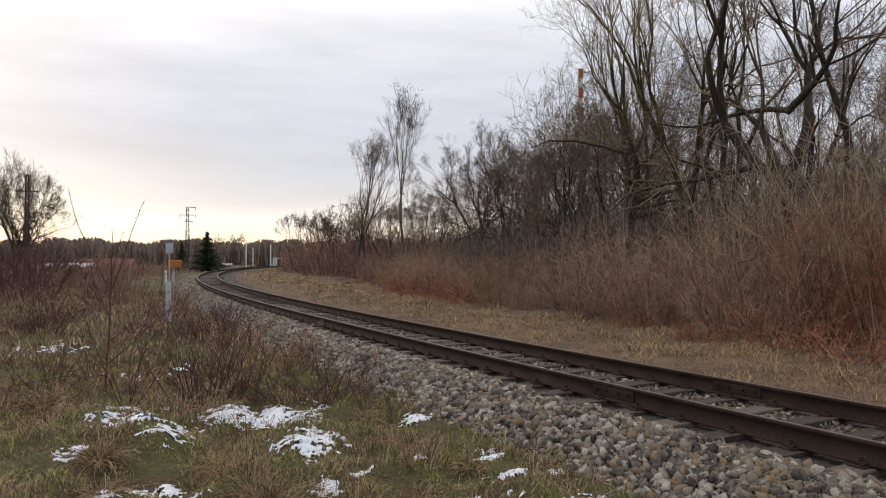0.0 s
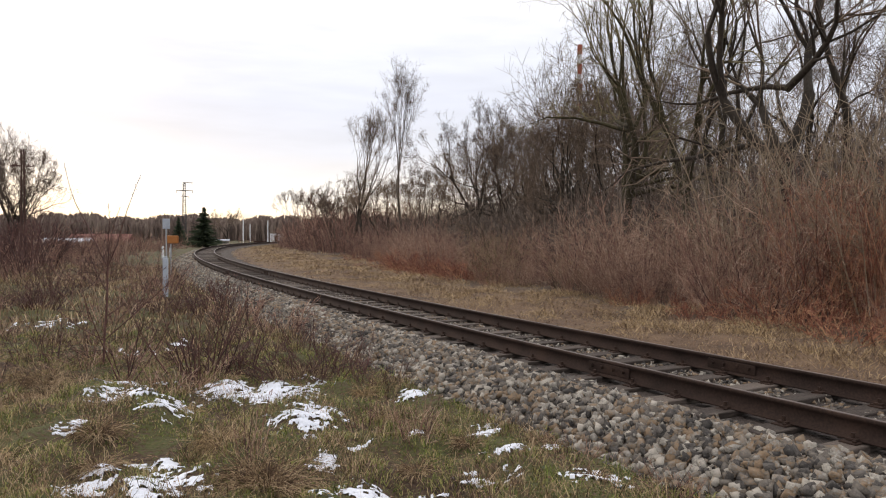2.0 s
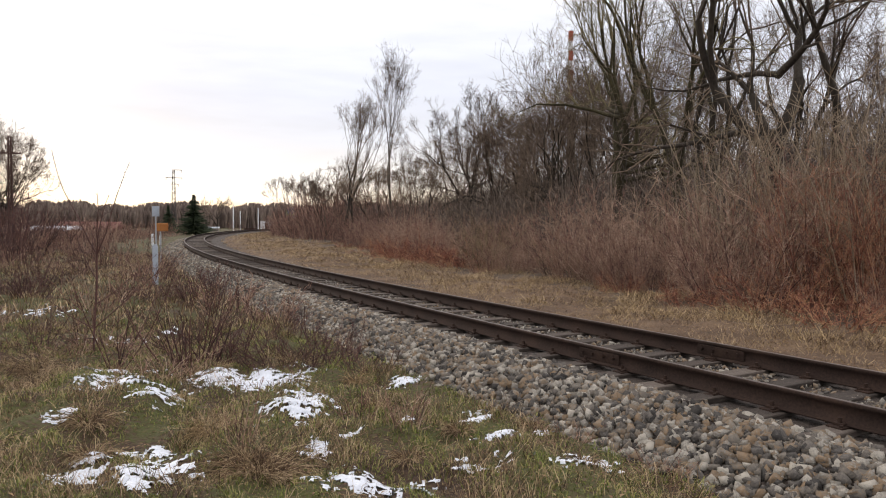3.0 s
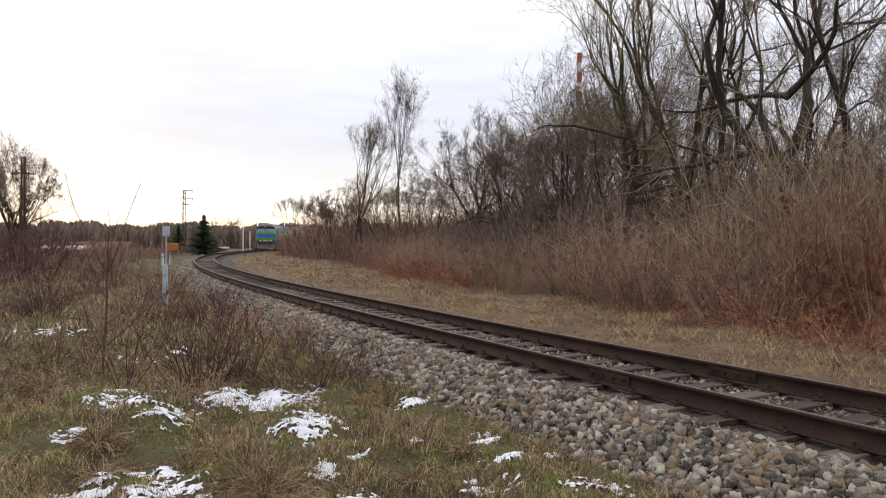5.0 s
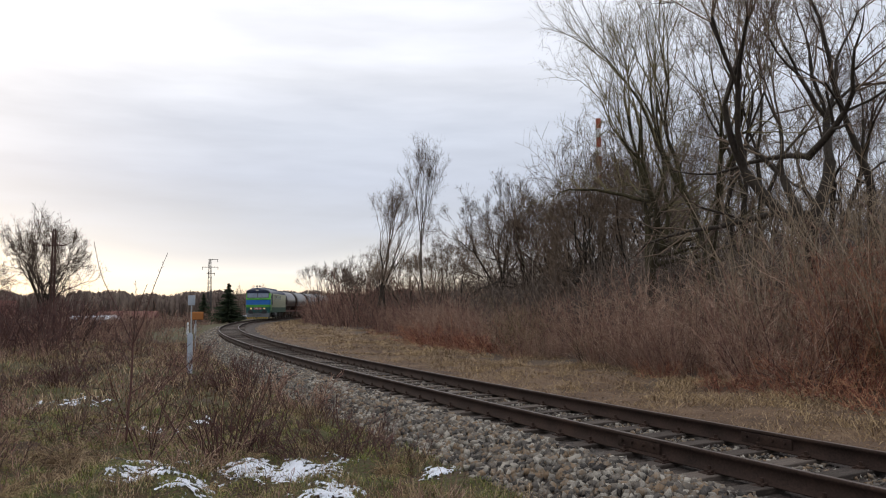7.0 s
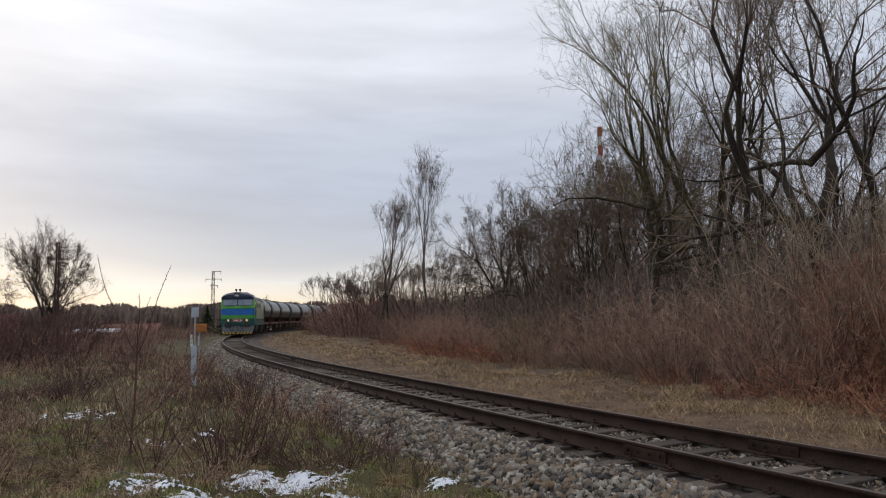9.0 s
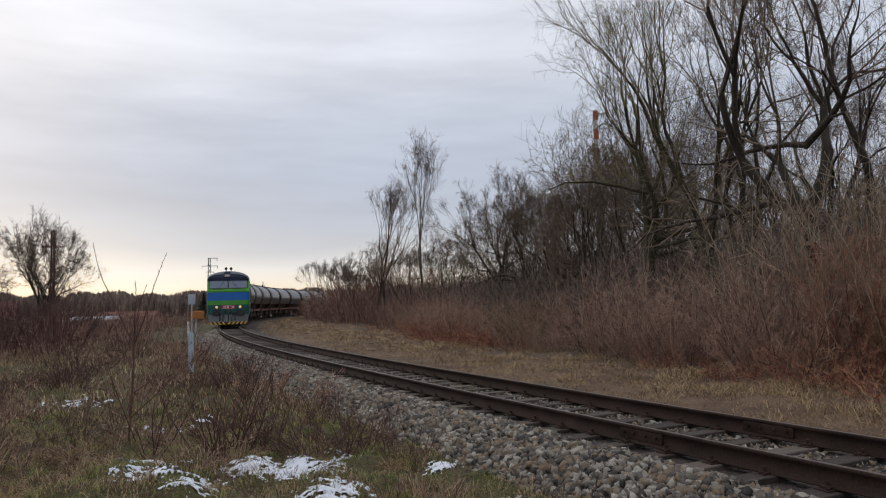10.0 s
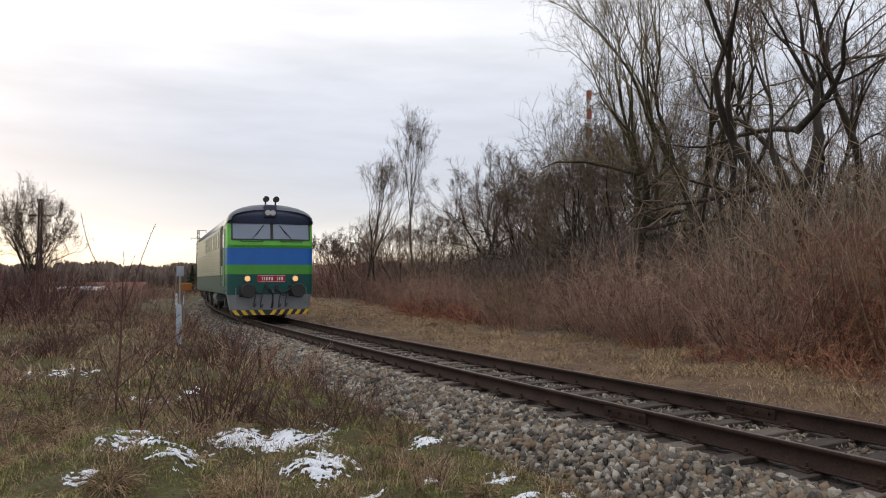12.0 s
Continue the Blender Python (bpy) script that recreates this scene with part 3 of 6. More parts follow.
def make_locomotive():
    loco = tagged(new("locomotive"), "blue and green diesel locomotive with lit lamps on the track", "locomotive")
    # side walls: a ribbed upper part, coloured pale for reflected sky, over a dark green sill
    for sx in (-1, 1):
        bm = BM()
        box(bm, sx * 1.50 - 0.03, sx * 1.50 + 0.03, -7.4, FRONT - 0.55, 1.62, 3.42)
        side = part("side_wall", bm, P_CREAM, loco, "ribbed side wall, pale green for the sky's reflection")
        for k in range(9):
            z = 1.70 + k * 0.105
            part("rib", box(BM(), sx * 1.545 - 0.02, sx * 1.545 + 0.02, -6.0, 5.0, z, z + 0.045, 0.008), P_CREAM, side)
        bm = BM()
        box(bm, sx * 1.50 - 0.035, sx * 1.50 + 0.035, -7.4, FRONT - 0.55, 1.02, 1.62, 0.01)
        box(bm, sx * 1.47 - 0.05, sx * 1.47 + 0.05, -7.3, FRONT - 0.7, 0.92, 1.04, 0.01)
        part("sill", bm, P_SIDE, loco, "dark green sill")
        for k in range(6):
            y = 4.0 - k * 1.15
            w = part("side_window", box(BM(), sx * 1.535 - 0.012, sx * 1.535 + 0.012, y - 0.27, y + 0.27, 2.72, 3.25, 0.01), P_GLASS, loco)
            bm = BM()
            for a, b, c, d in ((-0.33, 0.33, 3.25, 3.31), (-0.33, 0.33, 2.66, 2.72), (-0.33, -0.27, 2.72, 3.25), (0.27, 0.33, 2.72, 3.25)):
                box(bm, sx * 1.54 - 0.02, sx * 1.54 + 0.02, y + a, y + b, c, d)
            part("window_frame", bm, P_CREAM, w)
        bm = BM()
        for k in range(14):
            z = 2.0 + k * 0.1
            box(bm, sx * 1.55 - 0.03, sx * 1.55 + 0.03, 5.15, 5.75, z, z + 0.05)
        box(bm, sx * 1.545 - 0.015, sx * 1.545 + 0.015, 5.1, 5.8, 1.95, 3.45)
        part("louvre", bm, P_BLACK, loco, "black slatted air louvre")
        door = part("cab_door", box(BM(), sx * 1.545 - 0.02, sx * 1.545 + 0.02, 6.05, 6.72, 1.2, 3.30, 0.02), P_GREEN, loco)
        part("door_window", box(BM(), sx * 1.565 - 0.012, sx * 1.565 + 0.012, 6.17, 6.60, 2.55, 3.15, 0.02), P_GLASS, door)
        bm = BM()
        for y in (5.98, 6.80):
            rod(bm, (sx * 1.62, y, 1.25), (sx * 1.62, y, 2.6), 0.016, sides=6)
            for z in (1.27, 2.58):
                rod(bm, (sx * 1.62, y, z), (sx * 1.53, y, z), 0.014, sides=6)
        part("handrail", bm, P_GREY, loco)
        bm = BM()
        for z in (0.42, 0.72, 1.0):
            box(bm, sx * 1.42 - 0.12, sx * 1.42 + 0.12, 6.15, 6.6, z, z + 0.03)
        for y in (6.13, 6.62):
            box(bm, sx * 1.38 - 0.02, sx * 1.38 + 0.02, y - 0.015, y + 0.015, 0.40, 1.05)
        part("step_ladder", bm, P_BLACK, loco)
    for y, yy in ((-7.46, -7.38),):
        bm = BM()
        box(bm, -1.5, 1.5, y, yy, 1.0, 3.6, 0.02)
        part("rear_wall", bm, P_GREEN, loco)
    # underframe with tanks and boxes
    bm = BM()
    box(bm, -1.40, 1.40, -7.3, FRONT - 0.6, 0.92, 1.10, 0.02)
    part("underframe", bm, P_BLACK, loco)
    bm = BM()
    box(bm, -1.2, 1.2, -1.6, 0.2, 0.28, 0.95, 0.12)
    part("fuel_tank", bm, P_BLACK, loco)
    for sx in (-1, 1):
        bm = BM()
        rod(bm, (sx * 1.2, 0.5, 0.72), (sx * 1.2, 1.9, 0.72), 0.2, sides=16)
        part("air_tank", bm, P_GREY, loco, smooth=False)
    # roof
    secs = []
    for y, w, zs, zt in ((-7.5, 1.50, 3.38, 4.02), (FRONT - 1.1, 1.53, 3.40, 4.16), (FRONT - 0.55, 1.56, 3.46, 4.20), (FRONT - 0.25, 1.555, 3.50, 4.17), (FRONT - 0.02, 1.50, 3.54, 4.07), (FRONT + 0.06, 1.42, 3.58, 3.95)):
        secs.append((y, roof_section(zs, zt, w)))
    rows, bm = loft(secs)
    bm.faces.new(rows[0])
    roof = part("roof", bm, P_ROOF, loco, "dull grey-blue curved roof, lightened for the light on top", smooth=True)
    bm = BM()
    arch = roof_section(3.54, 3.99, 1.53, 24)
    edge = [[bm.verts.new((x, face_y(x, o) + lift, q)) for q, o, lift in ((3.46, -0.06, 0.03), (z * 0.5 + 1.73, -0.03, 0.06), (z, -0.03, 0.07), (z + 0.01, -0.3, 0.0))] for x, z in ((x * 0.995, max(z, 3.52)) for x, z in arch)]
    for a, b in zip(edge[:-1], edge[1:]):
        for k in range(3):
            bm.faces.new((a[k], b[k], b[k + 1], a[k + 1]))
    bmesh.ops.recalc_face_normals(bm, faces=bm.faces)
    part("visor", bm, P_NAVY, roof, "navy band over the windscreens", smooth=True)
    bm = BM()
    for y in (4.6, 2.6, 0.6, -1.4, -3.4):
        box(bm, -0.75, 0.75, y - 0.7, y + 0.7, 3.98, 4.22, 0.06)
    part("roof_hatch", bm, P_NAVY, roof)
    bm = BM()
    box(bm, -0.16, 0.30, FRONT - 0.45, FRONT + 0.10, 3.66, 4.14, 0.06)
    lampbox = part("headlamp_housing", bm, P_NAVY, roof)
    for x in (-0.02, 0.16):
        bm = BM()
        rod(bm, (x, FRONT + 0.09, 3.84), (x, FRONT + 0.13, 3.84), 0.10, sides=18)
        part("headlamp", bm, P_LAMPTOP, lampbox)
    for x, y in ((-0.20, FRONT - 0.45), (0.16, FRONT - 0.45)):
        bm = BM()
        rod(bm, (x, y, 4.05), (x, y, 4.30), 0.03, sides=8)
        bmesh.ops.create_uvsphere(bm, u_segments=14, v_segments=9, radius=0.10, matrix=Matrix.Translation((x, y + 0.02, 4.37)))
        rod(bm, (x, y + 0.05, 4.37), (x, y + 0.22, 4.37), 0.06, 0.11, 14)
        part("horn", bm, P_BLACK, roof, smooth=False)
    # the cab front, band by band
    part("front_panel", band(2.66, 3.52, 0.03, -0.10), P_LIME, loco, "light green window band", smooth=True)
    part("front_chin", band(2.58, 2.68, 0.0, 0.05, 1.545, 1.545), P_LIME, loco, "light green moulding")
    part("front_panel", band(1.97, 2.60, 0.0, 0.0, 1.545, 1.545), P_BLUE, loco, "blue front band", smooth=True)
    part("front_panel", band(1.63, 1.97, 0.0, 0.0, 1.545, 1.545), P_GREEN, loco, "mid green front band", smooth=True)
    part("front_panel", band(0.90, 1.63, -0.03, 0.0, 1.53, 1.545), P_TEAL, loco, "dark teal lower front", smooth=True)
    part("plough", band(0.36, 0.90, 0.06, -0.03, 1.40, 1.50), P_GREY, loco, "dusty grey plough apron", smooth=True)
    lower = part("stripe_board", band(0.17, 0.36, 0.07, 0.06, 1.34, 1.40), P_BLACK, loco, "black board with yellow slanted stripes")
    for k in range(9):
        x = -1.25 + k * 0.295
        sl = -0.13 if k < 4.5 else 0.13
        bm = BM()
        vs = [bm.verts.new((px, face_y(px, 0.065) + 0.012, z)) for px, z in ((x, 0.175), (x + 0.14, 0.175), (x + 0.14 + sl, 0.355), (x + sl, 0.355))]
        bm.faces.new(vs)
        ex = bmesh.ops.extrude_face_region(bm, geom=bm.faces[:])
        for v in ex["geom"]:
            if isinstance(v, bmesh.types.BMVert):
                v.co.y -= 0.02
        bmesh.ops.recalc_face_normals(bm, faces=bm.faces)
        part("yellow_stripe", bm, P_YELLOW, lower)
    # windscreens
    for x0, x1 in ((-1.36, -0.05), (0.05, 1.36)):
        g = part("windscreen", panel(BM(), x0, x1, 2.90, 3.46, 0.012, 0.005, -0.09), P_GLASS, loco, "windscreen coloured blue-grey for the sky's reflection")
        bm = BM()
        for a, b, c, d in ((x0 - 0.05, x1 + 0.05, 3.46, 3.50), (x0 - 0.05, x1 + 0.05, 2.86, 2.90)):
            panel(bm, a, b, c, d, 0.028, 0.005 - 0.17 * (c - 2.9), 0.005 - 0.17 * (d - 2.9))
        for a, b in ((x0 - 0.045, x0), (x1, x1 + 0.045)):
            panel(bm, a, b, 2.90, 3.46, 0.028, 0.005, -0.09)
        part("windscreen_frame", bm, P_BLACK, g)
        mid = (x0 + x1) / 2
        sg = 1 if x0 < 0 else -1
        bm = BM()
        rod(bm, (mid - 0.05 * sg, face_y(mid, 0.02) + 0.05, 2.84), (mid + sg * 0.36, face_y(mid, -0.06) + 0.05, 3.32), 0.012, sides=6)
        rod(bm, (mid + sg * 0.16, face_y(mid, -0.03) + 0.045, 3.05), (mid + sg * 0.42, face_y(mid, -0.07) + 0.045, 3.40), 0.014, sides=6)
        part("wiper", bm, P_BLACK, loco)
        bm = BM()
        rod(bm, (mid - 0.38, face_y(mid, 0.03) + 0.09, 2.80), (mid + 0.38, face_y(mid, 0.03) + 0.09, 2.80), 0.014, sides=6)
        for e in (-0.38, 0.38):
            rod(bm, (mid + e, face_y(mid + e, 0.03) + 0.09, 2.80), (mid + e, face_y(mid + e, 0.0), 2.85), 0.012, sides=6)
        part("grab_rail", bm, P_BLACK, loco)
    # marker lamps
    for x in (-0.85, 0.85):
        bm = BM()
        y = face_y(x, 0)
        rod(bm, (x, y - 0.05, 1.47), (x, y + 0.06, 1.47), 0.15, 0.135, 22)
        ring = part("lamp_ring", bm, P_TEAL, loco)
        bm = BM()
        rod(bm, (x, y + 0.05, 1.47), (x, y + 0.075, 1.47), 0.105, 0.09, 20)
        part("marker_lamp", bm, P_LAMP, ring, "lit warm lamp")
    # number plate with unreadable marks as bars
    bm = BM()
    panel(bm, -0.50, 0.50, 1.34, 1.60, 0.015, 0.0, 0.0)
    plate = part("plate", bm, P_PLATE, loco, "red plate with pale marks and border")
    x = -0.40
    for w in (0.05, 0.05, 0.02, 0.0, 0.05, 0.05, 0.05, 0.03, 0.02):
        if w:
            part("plate_mark", panel(BM(), x, x + w, 1.41, 1.53, 0.020, 0, 0), P_LETTER, plate)
        x += (w or 0.06) + 0.045
    bm = BM()
    for z0, z1 in ((1.355, 1.365), (1.575, 1.585)):
        panel(bm, -0.48, 0.48, z0, z1, 0.019, 0, 0)
    part("plate_border", bm, P_LETTER, plate)
    # buffers, hook, hoses
    for x in (-0.875, 0.875):
        buffer_part(loco, x, FRONT - 0.08, 1)
        buffer_part(loco, x, -7.4, -1)
    bm = BM()
    box(bm, -0.09, 0.09, FRONT - 0.1, FRONT + 0.22, 0.98, 1.12, 0.02)
    rod(bm, (0, FRONT + 0.20, 1.05), (0, FRONT + 0.30, 0.94), 0.045, sides=8)
    rod(bm, (0, FRONT + 0.30, 0.94), (0, FRONT + 0.22, 0.62), 0.03, sides=8)
    rod(bm, (0, FRONT + 0.22, 0.62), (0.02, FRONT + 0.16, 0.42), 0.04, sides=8)
    part("coupling_hook", bm, P_BLACK, loco)
    for x, z in ((-0.55, 0.98), (-0.32, 0.95), (0.32, 0.95), (0.55, 0.98)):
        bm = BM()
        prev = None
        for k in range(9):
            a = k / 8
            p = (x + 0.10 * math.sin(a * 3.1), FRONT + 0.05 + 0.16 * math.sin(a * 3.1), z - 0.5 * math.sin(a * 2.2))
            if prev:
                rod(bm, prev, p, 0.024, sides=7)
            prev = p
        part("air_hose", bm, P_BLACK, loco)
    # control cables slung between sockets, lamp irons and hand rails under the front
    for x0, x1, sag in ((-0.62, -0.22, 0.30), (-0.70, -0.12, 0.18), (0.22, 0.66, 0.22)):
        bm = BM()
        prev = None
        for k in range(11):
            f = k / 10
            x = x0 + (x1 - x0) * f
            p = (x, face_y(x, 0.0) + 0.07 + 0.05 * math.sin(f * math.pi), 1.16 - sag * 4 * f * (1 - f))
            if prev:
                rod(bm, prev, p, 0.028, sides=7)
            prev = p
        part("control_cable", bm, P_BLACK, loco)
    for x in (-0.68, -0.17, 0.20, 0.66):
        part("cable_socket", box(BM(), x - 0.05, x + 0.05, face_y(x, 0) - 0.05, face_y(x, 0) + 0.10, 1.10, 1.24, 0.015), P_BLACK, loco)
    for x in (-1.25, 1.25):
        bm = BM()
        rod(bm, (x, face_y(x, 0) + 0.10, 0.55), (x, face_y(x, 0) + 0.10, 1.15), 0.016, sides=6)
        for z in (0.57, 1.13):
            rod(bm, (x, face_y(x, 0) + 0.10, z), (x, face_y(x, 0) - 0.08, z), 0.014, sides=6)
        part("handrail", bm, P_GREY, loco)
    for y in (4.45, -4.45):
        add_bogie(loco, y, 2.4, P_BLACK)
    loco.scale = (1.08, 1.08, 1.08)
    return loco


def make_wagon():
    w = tagged(new("hopper_wagon"), "grey round-sided covered hopper wagon on a brown frame", "wagon", group="wagons of the train")
    half = 3.72

    def section(scale, lift=0.0):
        pts = []
        for k in range(27):
            a = math.radians(-35 + 250 * k / 26)
            pts.append((1.50 * scale * math.cos(a), 2.72 + lift + 1.48 * scale * math.sin(a)))
        return pts
    rows, bm = loft([(-half, section(0.93)), (-half + 0.12, section(0.99)), (-half + 0.3, section(1.0)), (half - 0.3, section(1.0)), (half - 0.12, section(0.99)), (half, section(0.93))])
    part("tank", bm, P_WAGON, w, "dark grey rounded hopper body", smooth=True)
    for sy in (-1, 1):
        bm = BM()
        bm.faces.new([bm.verts.new((x, sy * half, z)) for x, z in section(0.93)])
        ex = bmesh.ops.extrude_face_region(bm, geom=bm.faces[:])
        for q in ex["geom"]:
            if isinstance(q, bmesh.types.BMVert):
                q.co.y -= sy * 0.05
        bmesh.ops.recalc_face_normals(bm, faces=bm.faces)
        part("end_wall", bm, P_UNDER, w, "dark brown end wall")
    for y in (-half + 0.2, half - 0.2):
        rows, bm = loft([(y - 0.05, section(1.0)), (y - 0.05, section(1.022)), (y + 0.05, section(1.022)), (y + 0.05, section(1.0))])
        part("rib", bm, P_WAGON, w)
    bm = BM()
    for sx in (-1, 1):
        box(bm, sx * 1.15 - 0.09, sx * 1.15 + 0.09, -4.3, 4.3, 0.98, 1.24, 0.015)
    for y in (-4.25, 4.25):
        box(bm, -1.3, 1.3, y - 0.09, y + 0.09, 0.95, 1.25, 0.015)
    for y in (-2.2, 2.2):
        box(bm, -1.2, 1.2, y - 0.1, y + 0.1, 1.0, 1.2)
    part("underframe", bm, P_REDBROWN, w, "red-brown steel underframe")
    for y in (-1.9, 0.0, 1.9):
        bm = BM()
        rows = []
        for z, s in ((1.9, 0.95), (0.62, 0.28)):
            rows.append([bm.verts.new((sx * 1.15 * s, y + sy * 0.92 * s, z)) for sx, sy in ((-1, -1), (1, -1), (1, 1), (-1, 1))])
        for k in range(4):
            bm.faces.new((rows[0][k], rows[0][(k + 1) % 4], rows[1][(k + 1) % 4], rows[1][k]))
        bm.faces.new(rows[1])
        part("discharge_hopper", bm, P_UNDER, w)
    for sy in (-1, 1):
        bm = BM()
        box(bm, -1.25, 1.25, sy * 4.12 - 0.18, sy * 4.12 + 0.18, 1.25, 1.29)
        for x in (-1.2, -0.4, 0.4, 1.2):
            rod(bm, (x, sy * 4.25, 1.28), (x, sy * 4.25, 2.3), 0.02, sides=6)
        for z in (1.8, 2.3):
            rod(bm, (-1.2, sy * 4.25, z), (1.2, sy * 4.25, z), 0.02, sides=6)
        part("end_platform", bm, P_REDBROWN, w)
        bm = BM()
        for x in (-0.25, 0.25):
            rod(bm, (x, sy * 4.05, 1.28), (x, sy * 4.0, 4.25), 0.02, sides=6)
        for k in range(9):
            rod(bm, (-0.25, sy * 4.03, 1.5 + k * 0.3), (0.25, sy * 4.03, 1.5 + k * 0.3), 0.014, sides=6)
        part("ladder", bm, P_UNDER, w)
        for x in (-0.875, 0.875):
            buffer_part(w, x, sy * 4.3, sy)
    bm = BM()
    box(bm, -0.35, 0.35, -3.6, 3.6, 4.20, 4.25, 0.01)
    for y in (-2.4, 0, 2.4):
        rod(bm, (0, y, 4.2), (0, y, 4.33), 0.32, sides=16)
    part("roof_walkway", bm, P_WAGON, w)
    w.scale = (1.04, 1.04, 1.04)
    return w


PITCH = 9.7
loco = make_locomotive()
wagons = []
base_wagon = make_wagon()
for y in (-2.75, 2.75):
    add_bogie(base_wagon, y, 1.8, P_UNDER, turning=False)
wagons.append(base_wagon)
for k in range(11):
    wagons.append(copy_thing(base_wagon, pose(0, 0, 0)))


def vehicle_pose(s_front, ahead, behind):
    """Pose of a vehicle whose two pivots, at those distances behind its front, ride on the line."""
    x0, y0, _ = on_track(s_front + ahead)
    x1, y1, _ = on_track(s_front + behind)
    fx, fy = float(x0 - x1), float(y0 - y1)
    return pose(float(x0 + x1) / 2, float(y0 + y1) / 2, 0, 0, 0, math.degrees(math.atan2(-fx, fy)))


def front_at(t):
    """Where along the line the locomotive's front stands: it runs at about 55 km/h, not quite evenly."""
    u = 12.0 - t
    return 24.9 + 15.1 * u + (4.5 * math.sin(math.pi * u / 6.5) ** 2 if u < 6.5 else 0.0)


def motions():
    times = [k * 0.25 for k in range(49)]
    walk(loco, [(t, vehicle_pose(front_at(t), 3.45, 13.05)) for t in times])
    for k, w in enumerate(wagons):
        first = 17.2 + k * PITCH
        walk(w, [(t, vehicle_pose(front_at(t) + first, 2.0, 7.5)) for t in times])
    ticks = [k / 30 for k in range(361)]
    for w, wy in WHEELS:
        walk(w, [(t, pose(0, wy, 0.5, math.degrees((front_at(t) - front_at(0)) / 0.55) % 360, 0, 0)) for t in ticks])


# ---------------------------------------------------------------- trees and shrubs
def unit(v):
    n = math.sqrt(v[0] * v[0] + v[1] * v[1] + v[2] * v[2]) + 1e-9
    return np.array((v[0] / n, v[1] / n, v[2] / n))


def bend(r, p, d, length, k, r0, r1, wander, lift):
    """A branch: k + 1 points from p along d, wandering, drawn upwards by lift."""
    x, y, z = float(p[0]), float(p[1]), float(p[2])
    u = unit(d)
    a, b, c = float(u[0]), float(u[1]), float(u[2])
    step = length / k
    pts = [(x, y, z)]
    for e, f, g in (wander * r.randn(k, 3)).tolist():
        a, b, c = a + e, b + f, c + g + lift
        n = math.sqrt(a * a + b * b + c * c)
        a, b, c = a / n, b / n, c / n
        x, y, z = x + a * step, y + b * step, z + c * step
        pts.append((x, y, z))
    return np.array(pts), np.array([r0 + (r1 - r0) * i / k for i in range(k + 1)])


def side_way(r, d, angle):
    """A direction that leaves d at about that angle, on a random side."""
    e, f, g = r.randn(3).tolist()
    u = unit((d[1] * g - d[2] * f, d[2] * e - d[0] * g, d[0] * f - d[1] * e))
    a = radians(angle)
    return d * math.cos(a) + u * math.sin(a)


